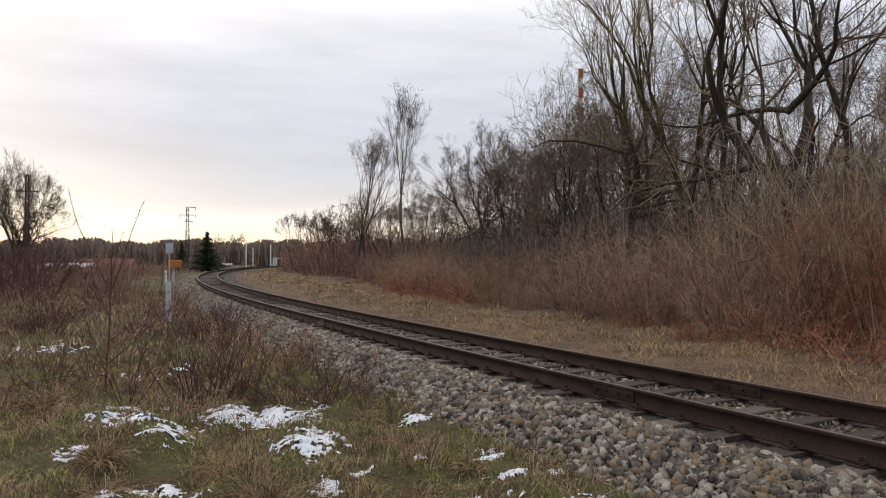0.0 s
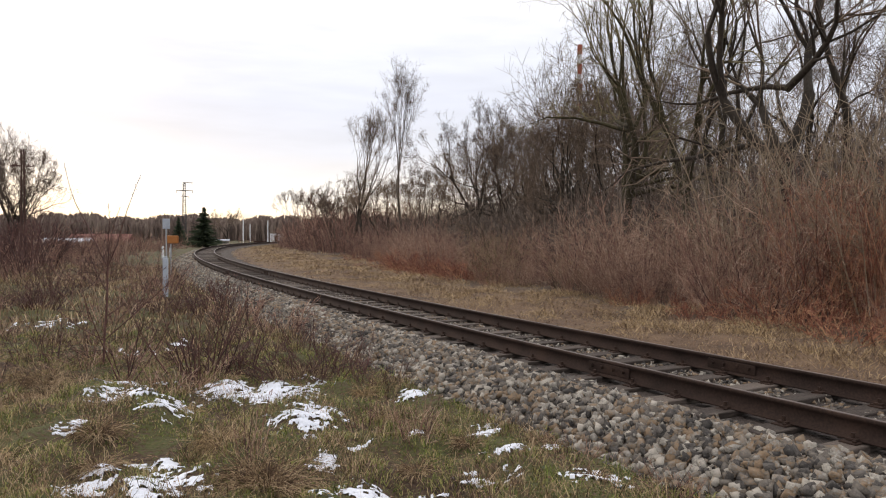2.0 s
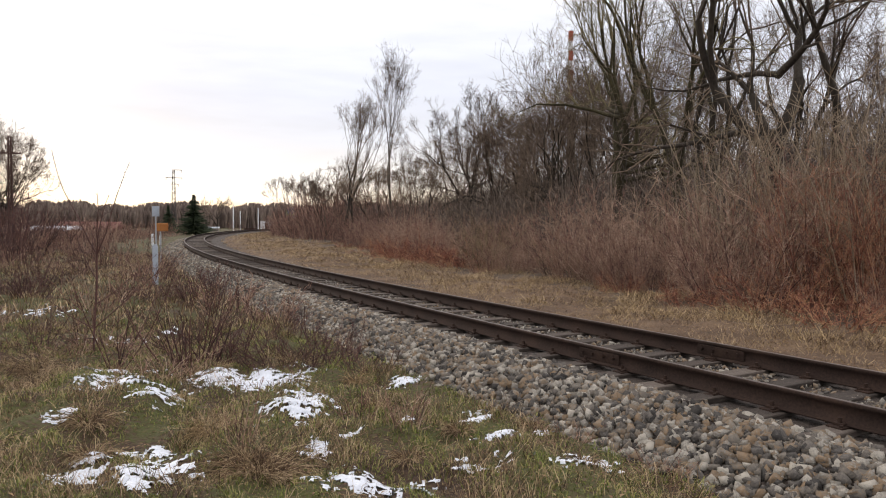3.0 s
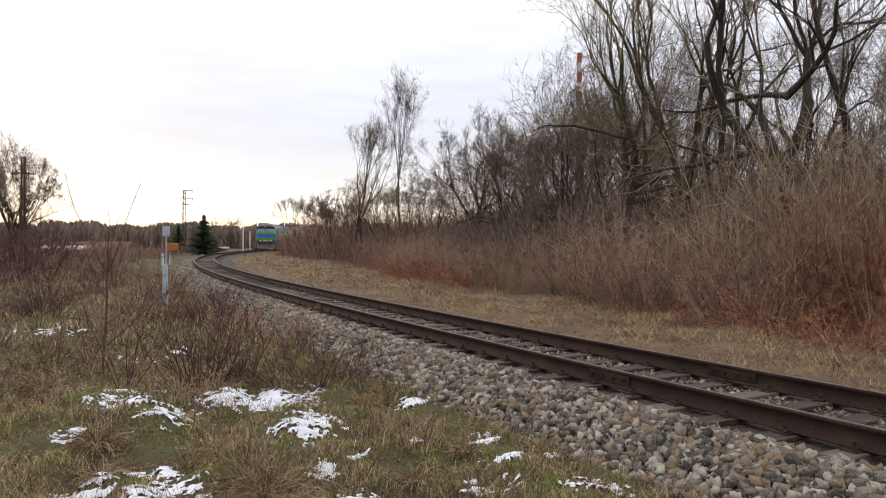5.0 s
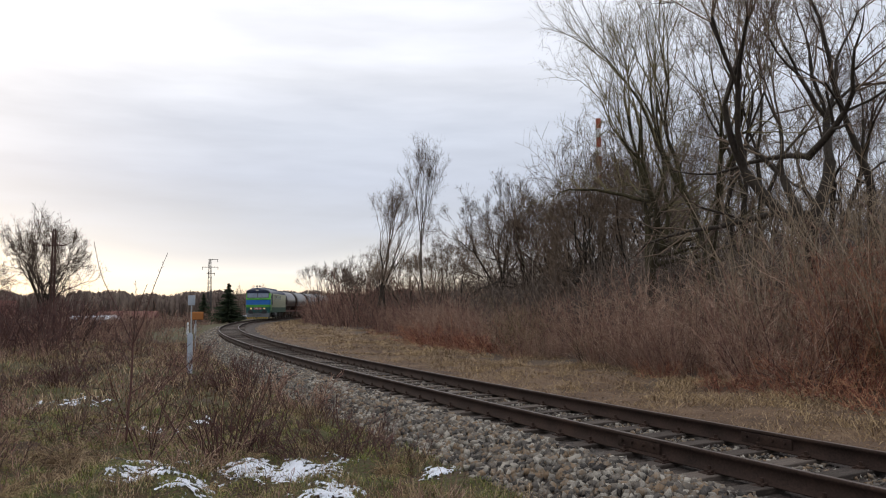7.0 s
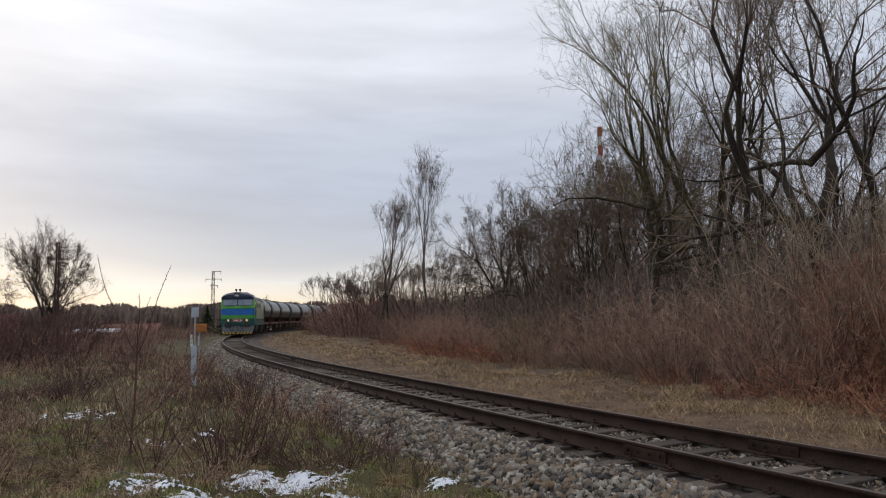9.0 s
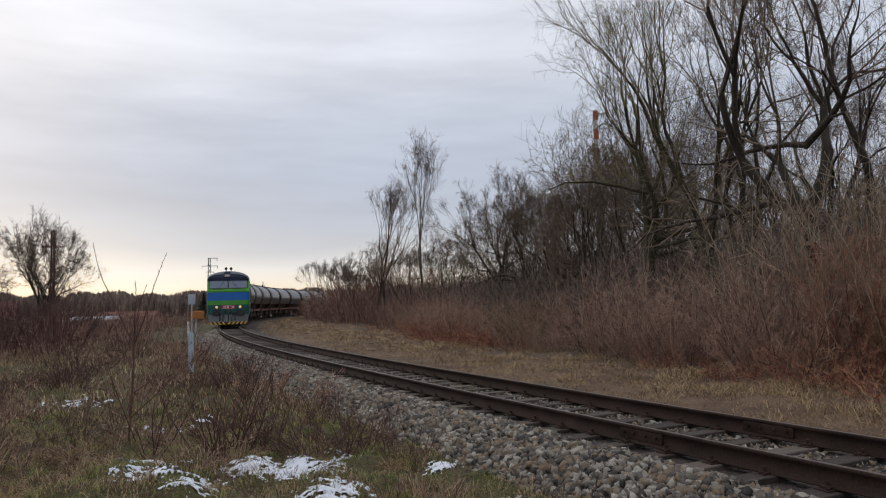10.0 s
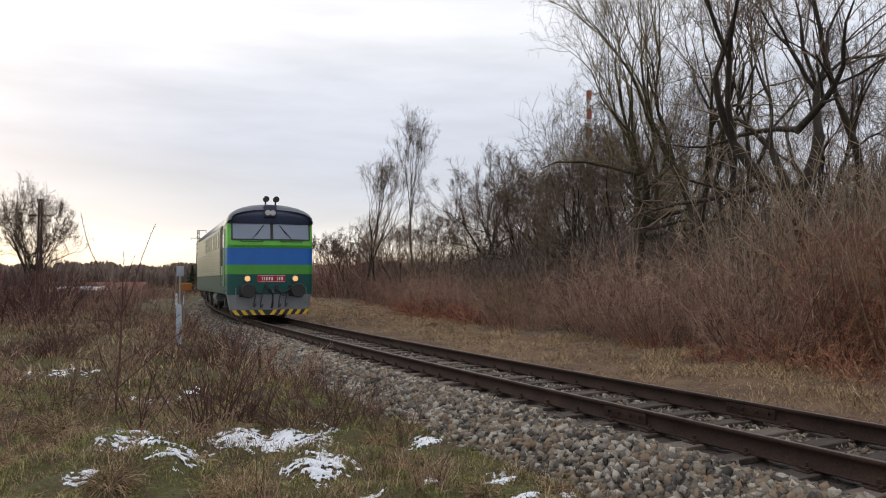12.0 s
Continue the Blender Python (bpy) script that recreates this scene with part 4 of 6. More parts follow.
def grow_tree(seed, height, width, trunk_r, clear=0.2, levels=7, angle=28, ratio=0.82, lift=0.05, wander=0.10, thin=0.006, lean=(0, 0), leader=False, three=0.3, low=0, shoots=1, low_z=(0.16, 0.4), first_forks=0, limbs=(), low_rise=0.15):
    """Polylines of a bare tree that forks again and again: (thick ones, thin ones)."""
    r = np.random.RandomState(seed)
    out = []

    def shoot(p, d, ln, rad):
        sp, sr = bend(r, p, side_way(r, d, 35 + 40 * r.rand()), ln, 2, rad, thin * 0.6, wander * 1.5, 0.03)
        out.append((sp, sr))
        for _ in range(1 + (r.rand() < 0.5)):
            m = r.randint(0, 2)
            sd = sp[m + 1] - sp[m]
            tp, tr = bend(r, sp[m], side_way(r, unit(sd), 30 + 35 * r.rand()), ln * (0.4 + 0.35 * r.rand()), 1, thin * 0.75, thin * 0.5, wander, lift)
            out.append((tp, tr))

    def fork(p, d, ln, rad, level):
        end = max(thin, rad * 0.8)
        k = 4 if level < 3 else (3 if level < 5 else 2)
        pts, rr = bend(r, p, d, ln, k, rad, end, wander, lift * (0.4 if level < 2 else 1.0))
        out.append((pts, rr))
        way = unit(pts[-1] - pts[-2])
        if level >= 3:
            for _ in range(shoots):
                m = r.randint(1, k)
                shoot(pts[m], way, ln * (0.5 + 0.5 * r.rand()), max(thin * 0.9, end * 0.3))
        if level >= levels:
            for _ in range(2):
                shoot(pts[-1], way, ln * (0.5 + 0.4 * r.rand()), thin * 0.9)
            return
        n = 3 if r.rand() < three else 2
        for j in range(n):
            if leader and j == 0:
                fork(pts[-1], side_way(r, way, angle * 0.2 * r.rand()), ln * 0.9, end * 0.92, level + 1)
            else:
                q = ratio * (0.75 if leader else 1.0) * (0.8 + 0.35 * r.rand())
                fork(pts[-1 if not leader else -2], side_way(r, way, angle * (0.6 + 0.8 * r.rand())), ln * q, max(thin, end * (0.5 if leader else 0.58 + 0.25 * r.rand())), level + (2 if leader else 1))

    d0 = np.array([lean[0], lean[1], 1.0])
    first = height * clear
    pts, rr = bend(r, np.zeros(3), d0, first, 4, trunk_r, trunk_r * 0.85, wander * 0.25, 0.0)
    rr[0] *= 1.4
    out.append((pts, rr))
    step = height * (1 - clear) * (1 - ratio) / (1 - ratio ** (levels + 1)) * 1.2
    way = pts[-1] - pts[-2]
    way /= np.linalg.norm(way)
    for dx, dy, dz, ln, thick in limbs:  # chosen main limbs: direction, length and thickness
        fork(pts[-1] - way * 0.05, np.array([dx, dy, dz]), step * ln, trunk_r * thick, 1)
    n = 0 if limbs else 1 if leader else (first_forks or (3 if r.rand() < 0.5 else 2))
    turn = r.rand() * 6.283
    for j in range(n):
        a = turn + 6.283 * j / n + 0.5 * r.randn()
        t = 0 if leader else math.tan(radians(angle * (0.7 + 0.5 * r.rand())))
        fork(pts[-1] - way * 0.05, way + t * np.array([math.cos(a), math.sin(a), 0]), step, trunk_r * (0.85 if leader else 0.66), 1)
    top = max(q[0][:, 2].max() for q in out)
    mid = np.concatenate([q[0] for q in out])
    mid = mid[mid[:, 2] > top * 0.5][:, :2].mean(0) - np.array(lean) * top * 0.7
    if not leader and not limbs:  # stand the crown over the foot
        for p, _ in out:
            p[:, :2] -= mid * (p[:, 2:3] / top)
    reach = np.percentile(np.concatenate([np.hypot(q[0][:, 0] - lean[0] * q[0][:, 2], q[0][:, 1] - lean[1] * q[0][:, 2]) for q in out]), 97)
    sz = height / top
    sw = min(max(width / 2 / reach, 0.72 * sz), 1.35 * sz)
    out = [(np.stack([lean[0] * p[:, 2] + (p[:, 0] - lean[0] * p[:, 2]) * sw, lean[1] * p[:, 2] + (p[:, 1] - lean[1] * p[:, 2]) * sw, p[:, 2] * sz], -1), q) for p, q in out]
    # low crooked limbs
    for _ in range(low):
        z = height * (low_z[0] + (low_z[1] - low_z[0]) * r.rand())
        a = r.rand() * 6.283
        lp, lr = bend(r, np.array([0, 0, z]), np.array([math.cos(a), math.sin(a), low_rise]), width * (0.35 + 0.25 * r.rand()), 8, trunk_r * (0.3 + 0.15 * r.rand()), thin * 1.5, 0.17, 0.03)
        out.append((lp, lr))
        for i in range(2, 9):
            way = lp[min(i, 8)] - lp[min(i, 8) - 1]
            way /= np.linalg.norm(way)
            for _ in range(2):
                fork(lp[i], side_way(r, way, 45), width * 0.10 * (0.7 + 0.6 * r.rand()), max(thin, lr[i] * 0.5), max(levels - 1, 3))
    thick = [q for q in out if q[1][0] > 0.045]
    fine = [q for q in out if q[1][0] <= 0.045]
    return thick, fine


def plant_tree(x, y, label, bark, twig, seed, turn=0.0, name="tree", category="bare tree", group="", **how):
    t = tagged(new(name), label, category, group)
    thick, fine = grow_tree(seed, **how)
    V, F = tubes(thick, 7)
    link_mesh("trunk", V, F, bark, t, smooth=True)
    V, F = tubes(fine, 3)
    link_mesh("crown", V, F, twig, t)
    t.matrix_basis = pose(x, y, float(ground_z(np.array([x]), np.array([y]))[0]) - 0.08, 0, 0, turn)
    return t


def place(az, dist):
    a = radians(az)
    return dist * math.sin(a), dist * math.cos(a)


# the large trees over the thicket
def make_trees():
    def tree(az, dist, label, bark, twig, seed, **how):
        x, y = place(az, dist)
        return plant_tree(x, y, label, bark, twig, seed, **how)
    tree(25.1, 27, "old forked oak with dark mossy limbs above the thicket", M_BARK, M_TWIG, 11, height=18.5, width=14, trunk_r=0.33, clear=0.33, levels=7, shoots=1, angle=27, wander=0.11, lift=0.035, low=3, thin=0.006, low_z=(0.24, 0.36), limbs=((-0.95, 0.15, 0.85, 1.5, 0.62), (0.42, -0.1, 1.0, 1.25, 0.72), (-0.25, 0.3, 1.0, 1.1, 0.5)))
    tree(28.8, 29, "tall dark bare tree with a straight trunk", M_BARK, M_TWIG, 12, height=20, width=9, trunk_r=0.24, clear=0.10, levels=11, shoots=1, leader=True, angle=44, lift=0.03, thin=0.006)
    tree(21.4, 35, "tall bare tree with several dark upright stems", M_BARK, M_TWIG, 13, height=19, width=11, trunk_r=0.26, clear=0.14, levels=7, shoots=1, angle=19, lift=0.022, thin=0.007, wander=0.12)
    tree(19.4, 32, "bare tree with upright olive-tinted stems", M_MOSSY, M_TWIG_OLIVE, 14, lean=(-0.16, 0.0), height=18, width=10, trunk_r=0.24, clear=0.14, levels=6, shoots=2, angle=19, lift=0.022, wander=0.13, thin=0.0055)
    tree(14.3, 34, "broad bare oak with low crooked limbs and olive twigs", M_MOSSY, M_TWIG_OLIVE, 15, height=15.8, width=9.0, trunk_r=0.32, clear=0.24, levels=7, shoots=1, angle=25, lift=0.04, wander=0.13, low=7, thin=0.0055, low_z=(0.2, 0.42), limbs=((-0.16, 0.1, 1.0, 1.15, 0.6), (0.15, -0.2, 1.0, 1.3, 0.62), (0.5, 0.2, 1.0, 1.0, 0.5)))
    tree(16.2, 41, "bare tree with fine upright branches", M_MOSSY, M_TWIG_OLIVE, 16, height=14.5, width=9, trunk_r=0.18, clear=0.12, levels=6, shoots=1, angle=22, lift=0.022, wander=0.13, thin=0.007)
    tree(26.6, 38, "bare tree with fine upright branches", M_BARK, M_TWIG, 33, height=18, width=10, trunk_r=0.2, clear=0.14, levels=6, shoots=2, angle=22, lift=0.022, wander=0.13, thin=0.008)
    tree(9.8, 42, "dense brown bare tree with drooping limbs", M_BARK, M_TWIG, 17, height=10.6, width=9, trunk_r=0.2, clear=0.16, levels=7, shoots=1, angle=30, low=6, lift=0.03, wander=0.14, thin=0.007)
    tree(6.8, 48, "dense brown bare tree with a rounded crown", M_BARK, M_TWIG, 18, height=10.2, width=8.5, trunk_r=0.18, clear=0.15, levels=7, shoots=1, angle=27, lift=0.05, low=4, thin=0.008)
    tree(3.0, 57, "rounded bare tree with fine spreading twigs", M_BARK, M_TWIG, 19, first_forks=4, height=12.2, width=9, trunk_r=0.19, clear=0.16, levels=7, shoots=1, angle=24, lift=0.022, wander=0.13, low=3, thin=0.008)
    tree(-3.0, 66, "slender tall pale-stemmed bare tree", M_GREYBARK, M_TWIG, 20, height=17.8, width=6.6, trunk_r=0.15, clear=0.22, levels=7, shoots=1, angle=14, lift=0.05, thin=0.007, first_forks=2)
    tree(-6.9, 68, "leaning slender bare tree", M_BARK, M_TWIG, 21, height=14.4, width=6.2, trunk_r=0.16, clear=0.25, levels=7, shoots=1, angle=16, lift=0.04, lean=(0.2, 0.0), thin=0.007)
    tree(-6.2, 70, "thin crooked bare tree among shrubs", M_BARK, M_TWIG, 22, height=9.0, width=6.5, trunk_r=0.12, clear=0.2, levels=6, shoots=2, angle=28, lift=0.05, thin=0.009)
    for k, (az, d, h) in enumerate(((0.3, 60, 8.6), (-1.4, 64, 7.8), (-4.6, 60, 7.4), (5.0, 62, 9.5), (11.8, 50, 9.5), (-8.0, 78, 7.5), (-2.0, 74, 9.0), (-5.2, 76, 8.6), (1.8, 70, 9.5))):
        tree(az, d, "small bare tree with a loose brown crown", M_BARK, M_TWIG, 60 + k, height=h, width=7, trunk_r=0.12, clear=0.12, levels=6, shoots=2, angle=25, thin=0.010)
    tree(-9.7, 112, "small bare tree by the far bend", M_GREYBARK, M_TWIG, 24, height=10.4, width=7, trunk_r=0.13, clear=0.15, levels=6, shoots=1, angle=20, lift=0.06, thin=0.013)
    tree(-11.1, 118, "small bare tree by the far bend", M_GREYBARK, M_TWIG, 25, height=9.4, width=6, trunk_r=0.12, clear=0.15, levels=6, shoots=1, angle=19, lift=0.06, thin=0.013)
    tree(-8.9, 100, "bushy bare tree by the far bend", M_BARK, M_TWIG, 26, height=8.4, width=6, trunk_r=0.13, clear=0.1, levels=6, shoots=2, angle=24, lift=0.05, thin=0.013)
    tree(-29.95, 92, "rounded bare tree standing alone in the field", M_BARK, M_TWIG, 27, height=14.8, width=11.0, trunk_r=0.26, clear=0.09, levels=7, shoots=1, angle=22, ratio=0.82, lift=0.03, wander=0.08, thin=0.014, three=0.3, first_forks=6, low=8, low_rise=1.1, low_z=(0.14, 0.4))
    tree(-34.4, 86, "bare tree at the field's edge", M_BARK, M_TWIG, 28, height=8.6, width=8, trunk_r=0.16, clear=0.12, levels=6, shoots=2, angle=26, thin=0.012)
    # dense brown trees between the oaks and the far bend
    for k, (az, d, h) in enumerate(((8.6, 48, 10.0), (20.5, 47, 8.8), (4.6, 52, 9.0))):
        tree(az, d, "dense brown bare tree with tangled low branches", M_BARK, M_TWIG, 81 + k, height=h, width=8.5, trunk_r=0.17, clear=0.12, levels=6, shoots=2, angle=29, low=5, lift=0.03, wander=0.14, thin=0.009, first_forks=4)
    # the wood behind, from a few kinds of tree
    r = np.random.RandomState(31)
    kinds = []
    for k in range(4):
        kinds.append(plant_tree(*place(12 + 5 * k, 50 + 3 * k), "bare tree deep in the brown wood", M_BARK, M_TWIG, 40 + k, group="trees of the wood", height=13 + 1.5 * k, width=9, trunk_r=0.15, clear=0.12, levels=5, shoots=2, angle=22, lift=0.022, wander=0.13, thin=0.012))
    for k in range(46):
        az = -4 + 39 * r.rand()
        d = (40 if az > 8 else 64) + 40 * r.rand()
        x, y = place(az, d)
        S, D = track_coords(np.array([x]), np.array([y]))
        if D[0] < edge_of_wood(S)[0] + 9:
            continue
        t = copy_thing(kinds[k % 4], pose(x, y, float(ground_z(np.array([x]), np.array([y]))[0]) - 0.1, 0, 0, r.rand() * 360))
        t.scale = [0.55 + 0.22 * r.rand() if az < 10 else 0.62 + 0.32 * r.rand()] * 3


def grow_shrub(seed, stems, height, spread, thin, branch=5, twig=3, arch=0.02, wander=0.09, base=0.35, seg=4):
    """Stems and twigs of a bare shrub."""
    r = np.random.RandomState(seed)
    main, fine = [], []
    for _ in range(stems):
        a, q = r.rand() * 6.283, math.sqrt(r.rand())
        p = np.array([math.cos(a) * base * q, math.sin(a) * base * q, -0.05])
        h = height * (0.35 + 0.65 * r.rand())
        tilt = spread * (0.25 + q) * (0.3 + 1.0 * r.rand())
        c = a + 0.7 * r.randn()
        d = np.array([math.cos(c) * tilt, math.sin(c) * tilt, 1.0])
        pts, rad = bend(r, p, d, h, seg, thin * (1.2 + r.rand()), thin * 0.6, wander, arch)
        main.append((pts, rad))
        for k in range(branch):
            f = 0.12 + 0.85 * (k + r.rand()) / branch
            i = min(int(f * seg), seg - 1)
            bd = pts[i + 1] - pts[i]
            bl = h * 0.45 * (1.1 - 0.7 * f) * (0.4 + 0.8 * r.rand())
            bp, brad = bend(r, pts[i] + bd * r.rand(), side_way(r, unit(bd), 25 + 40 * r.rand()), bl, 2, thin * 0.85, thin * 0.5, wander * 1.4, 0.05)
            fine.append((bp, brad))
            for _ in range(twig):
                m = r.randint(0, 2)
                td = bp[m + 1] - bp[m]
                tp, trad = bend(r, bp[m] + td * r.rand(), side_way(r, unit(td), 25 + 40 * r.rand()), bl * (0.3 + 0.4 * r.rand()), 1, thin * 0.65, thin * 0.4, wander, 0.04)
                fine.append((tp, trad))
    return main, fine


def shrub_kind(name, label, mat, seed, category="shrub", group="", **how):
    t = tagged(new(name), label, category, group)
    main, fine = grow_shrub(seed, **how)
    V, F = tubes(main, 3)
    tagged(link_mesh("framework", V, F, mat, t), kind="stuff")
    V, F = tubes(fine, 3)
    tagged(link_mesh("crown", V, F, mat, t), kind="stuff")
    return t


def make_thicket():
    r = np.random.RandomState(77)
    g = "shrubs of the thicket"
    near_red = [shrub_kind("shrub", "dense red-brown willow shrub with upright shoots", M_RED, 100 + k, group=g, stems=84, height=4.1, spread=0.42, thin=0.0052, branch=6, twig=3, base=1.05, wander=0.07) for k in range(3)]
    near_purple = [shrub_kind("shrub", "tangled purple-brown bare shrub beside the track", M_PURPLE, 110 + k, group=g, stems=58, height=3.0, spread=0.6, thin=0.0065, branch=6, twig=3, base=1.1, wander=0.11) for k in range(3)]
    low_red = [shrub_kind("shrub", "low dark red bramble shrub at the thicket's edge", M_RED, 120 + k, group=g, stems=44, height=1.4, spread=1.2, thin=0.007, branch=6, twig=3, base=0.9, arch=-0.03, wander=0.14) for k in range(2)]
    tan = [shrub_kind("shrub", "olive-tan bare shrub of thin upright shoots", M_TAN, 125 + k, group=g, stems=40, height=3.0, spread=0.45, thin=0.008, branch=6, twig=3, base=1.0) for k in range(2)]
    pale = [shrub_kind("shrub", "pale straight saplings rising out of the thicket", M_PALE, 130 + k, group=g, stems=13, height=5.8, spread=0.25, thin=0.013, branch=5, twig=3, base=1.4, wander=0.06) for k in range(2)]
    back = [shrub_kind("shrub", "tall grey-brown bare shrub inside the thicket", M_GREYTWIG, 140 + k, group=g, stems=26, height=5.2, spread=0.55, thin=0.013, branch=6, twig=2, base=1.5, wander=0.12) for k in range(3)]
    used = set()

    def put(kinds, s, d, size, low=0.0):
        ob = kinds[r.randint(len(kinds))]
        x, y, _ = on_track(s, d)
        x, y = float(x), float(y)
        z = float(ground_z(np.array([x]), np.array([y]))[0]) - low
        m = pose(x, y, z, 0, 0, r.rand() * 360)
        if ob.name in used:
            ob = copy_thing(ob, m)
        used.add(ob.name)
        ob.matrix_basis = m
        ob.scale = (size * (0.9 + 0.25 * r.rand()),) * 2 + (size * (0.8 + 0.4 * r.rand()),)

    e = lambda q: float(edge_of_wood(q))
    # the ragged front: tall and low by turns, in bays and spurs
    q = -4.0
    while q < 46:
        bay = 0.9 * math.sin(q * 0.55) + 0.6 * math.sin(q * 1.37 + 1.0)
        d = e(q) + 0.9 + 0.5 * bay + 0.7 * r.rand()
        tall = 0.70 + 0.24 * math.sin(q * 0.83 + 2.0) + 0.36 * r.rand()
        if q < 7.2:
            put(near_red, q, d + 0.4, 0.92 * tall)
        elif 16 < q < 25:
            put(tan if r.rand() < 0.6 else near_purple, q, d, 0.72 * tall)
        else:
            put(near_purple, q, d, (0.88 if q < 16 else 0.68) * tall)
        if r.rand() < 0.75:
            put(near_purple if q < 5 or 12 < q < 20 else low_red, q + 0.6 * r.rand(), d - 0.5 - 0.9 * r.rand(), 0.26 + 0.3 * r.rand())
        q += 1.15
    for q, d in ((22.8, 8.3), (24.6, 8.5), (26.5, 8.6), (28.6, 8.6), (30.6, 8.9), (32.4, 8.9), (2.2, 6.6), (4.4, 6.2), (6.2, 6.9), (0.6, 6.3)):
        put(low_red, q, d - 0.4, (0.75 if q < 10 else 0.95) + 0.3 * r.rand())
    # deeper rows
    for depth, kinds, size, step in ((2.4, near_purple, 1.05, 2.0), (4.6, back, 0.68, 2.4), (7.5, back, 0.88, 3.0), (11.5, back, 1.02, 3.6), (16.5, back, 1.15, 4.4)):
        q = -6.0
        while q < 60:
            k = near_red if depth == 2.4 and q < 6.2 else kinds
            fall = 1.0 if q < 22 else 0.82
            put(k, q, e(q) + depth + 1.6 * r.rand(), size * fall * (0.75 + 0.4 * r.rand()))
            q += step * (0.8 + 0.4 * r.rand())
    for q, d in ((5.0, 9.2), (6.0, 8.6), (7.0, 9.0), (8.0, 8.8), (8.8, 9.6), (10.5, 9.4), (3.5, 10.0), (4.2, 8.8), (6.6, 10.2), (9.4, 8.6), (16, 10.6), (21, 11.2), (12.6, 9.5), (2.4, 9.4)):
        put(pale, q, d + 0.6 * r.rand(), 0.92 if q < 12 else 0.62)


def make_scrub():
    """Scrub too far off to count: along the far bend, and over the field beyond the line."""
    r = np.random.RandomState(78)
    kinds = []
    for k in range(4):
        main, fine = grow_shrub(150 + k, stems=15, height=3.4, spread=0.55, thin=0.017, branch=4, twig=2, base=1.6, seg=2, wander=0.12)
        kinds.append(tubes(main + fine, 3))

    def scatter(name, label, mat, spots):
        Vs, Fs, n = [], [], 0
        for s, d, size in spots:
            V, F = kinds[r.randint(4)]
            x, y, _ = on_track(s, d)
            a = r.rand() * 6.283
            c, sn = math.cos(a), math.sin(a)
            z = float(ground_z(np.array([float(x)]), np.array([float(y)]))[0])
            Vs.append(np.stack([x + size * (c * V[:, 0] - sn * V[:, 1]), y + size * (sn * V[:, 0] + c * V[:, 1]), z + size * (0.8 + 0.4 * r.rand()) * V[:, 2]], -1))
            Fs.append(F[0] + n)
            n += len(V)
        tagged(link_mesh(name, np.concatenate(Vs), [np.concatenate(Fs)], mat), label, "scrub", kind="stuff")
    e = lambda q: float(edge_of_wood(q))
    spots = []
    q = 46.0
    while q < 320:
        for k in range(4 if q < 150 else 2):
            spots.append((q + 2 * r.rand(), e(q) + 0.8 + 2.4 * k + 1.5 * r.rand(), (0.6 + 0.2 * k) * (0.75 + 0.4 * r.rand()) * float(np.interp(q, [50, 66, 80, 120, 140], [0.9, 1.3, 1.65, 1.65, 1.4]))))
        q += 1.9 if q < 150 else 5
    for _ in range(60):
        q = 60 + 95 * r.rand()
        spots.append((q, e(q) + 9 + 14 * r.rand(), 1.1 + 0.5 * r.rand()))
    scatter("far_scrub", "purple-brown bare scrub along the far bend", M_PURPLE, spots)
    spots = [(28 + 85 * r.rand() ** 0.8, 0, 0) for _ in range(300)]
    spots = [(q, -(3.9 + 1.2 * r.rand() + (26 * r.rand() if q > 36 else 10 * r.rand())), (0.22 + 0.22 * r.rand()) * (1 if q < 50 else 1.35)) for q, _, _ in spots]
    spots += [(70 + 120 * r.rand(), -(5 + 60 * r.rand()), 0.55 + 0.4 * r.rand()) for _ in range(60)]
    for _ in range(90):
        x, y = place(-36 + 15 * r.rand(), 48 + 60 * r.rand())
        S, D = track_coords(np.array([x]), np.array([y]))
        spots.append((float(S[0]), float(D[0]), 0.5 + 0.35 * r.rand()))
    scatter("field_scrub", "low brown bare scrub on the rough field", M_PURPLE, spots)
    spots = []
    for _ in range(34):
        x, y = place(-36 + 8.5 * r.rand(), 40 + 26 * r.rand())
        S, D = track_coords(np.array([x]), np.array([y]))
        spots.append((float(S[0]), float(D[0]), 0.8 + 0.5 * r.rand()))
    scatter("pole_scrub", "dark tangled scrub round the telegraph pole", M_REDSTEM, spots)


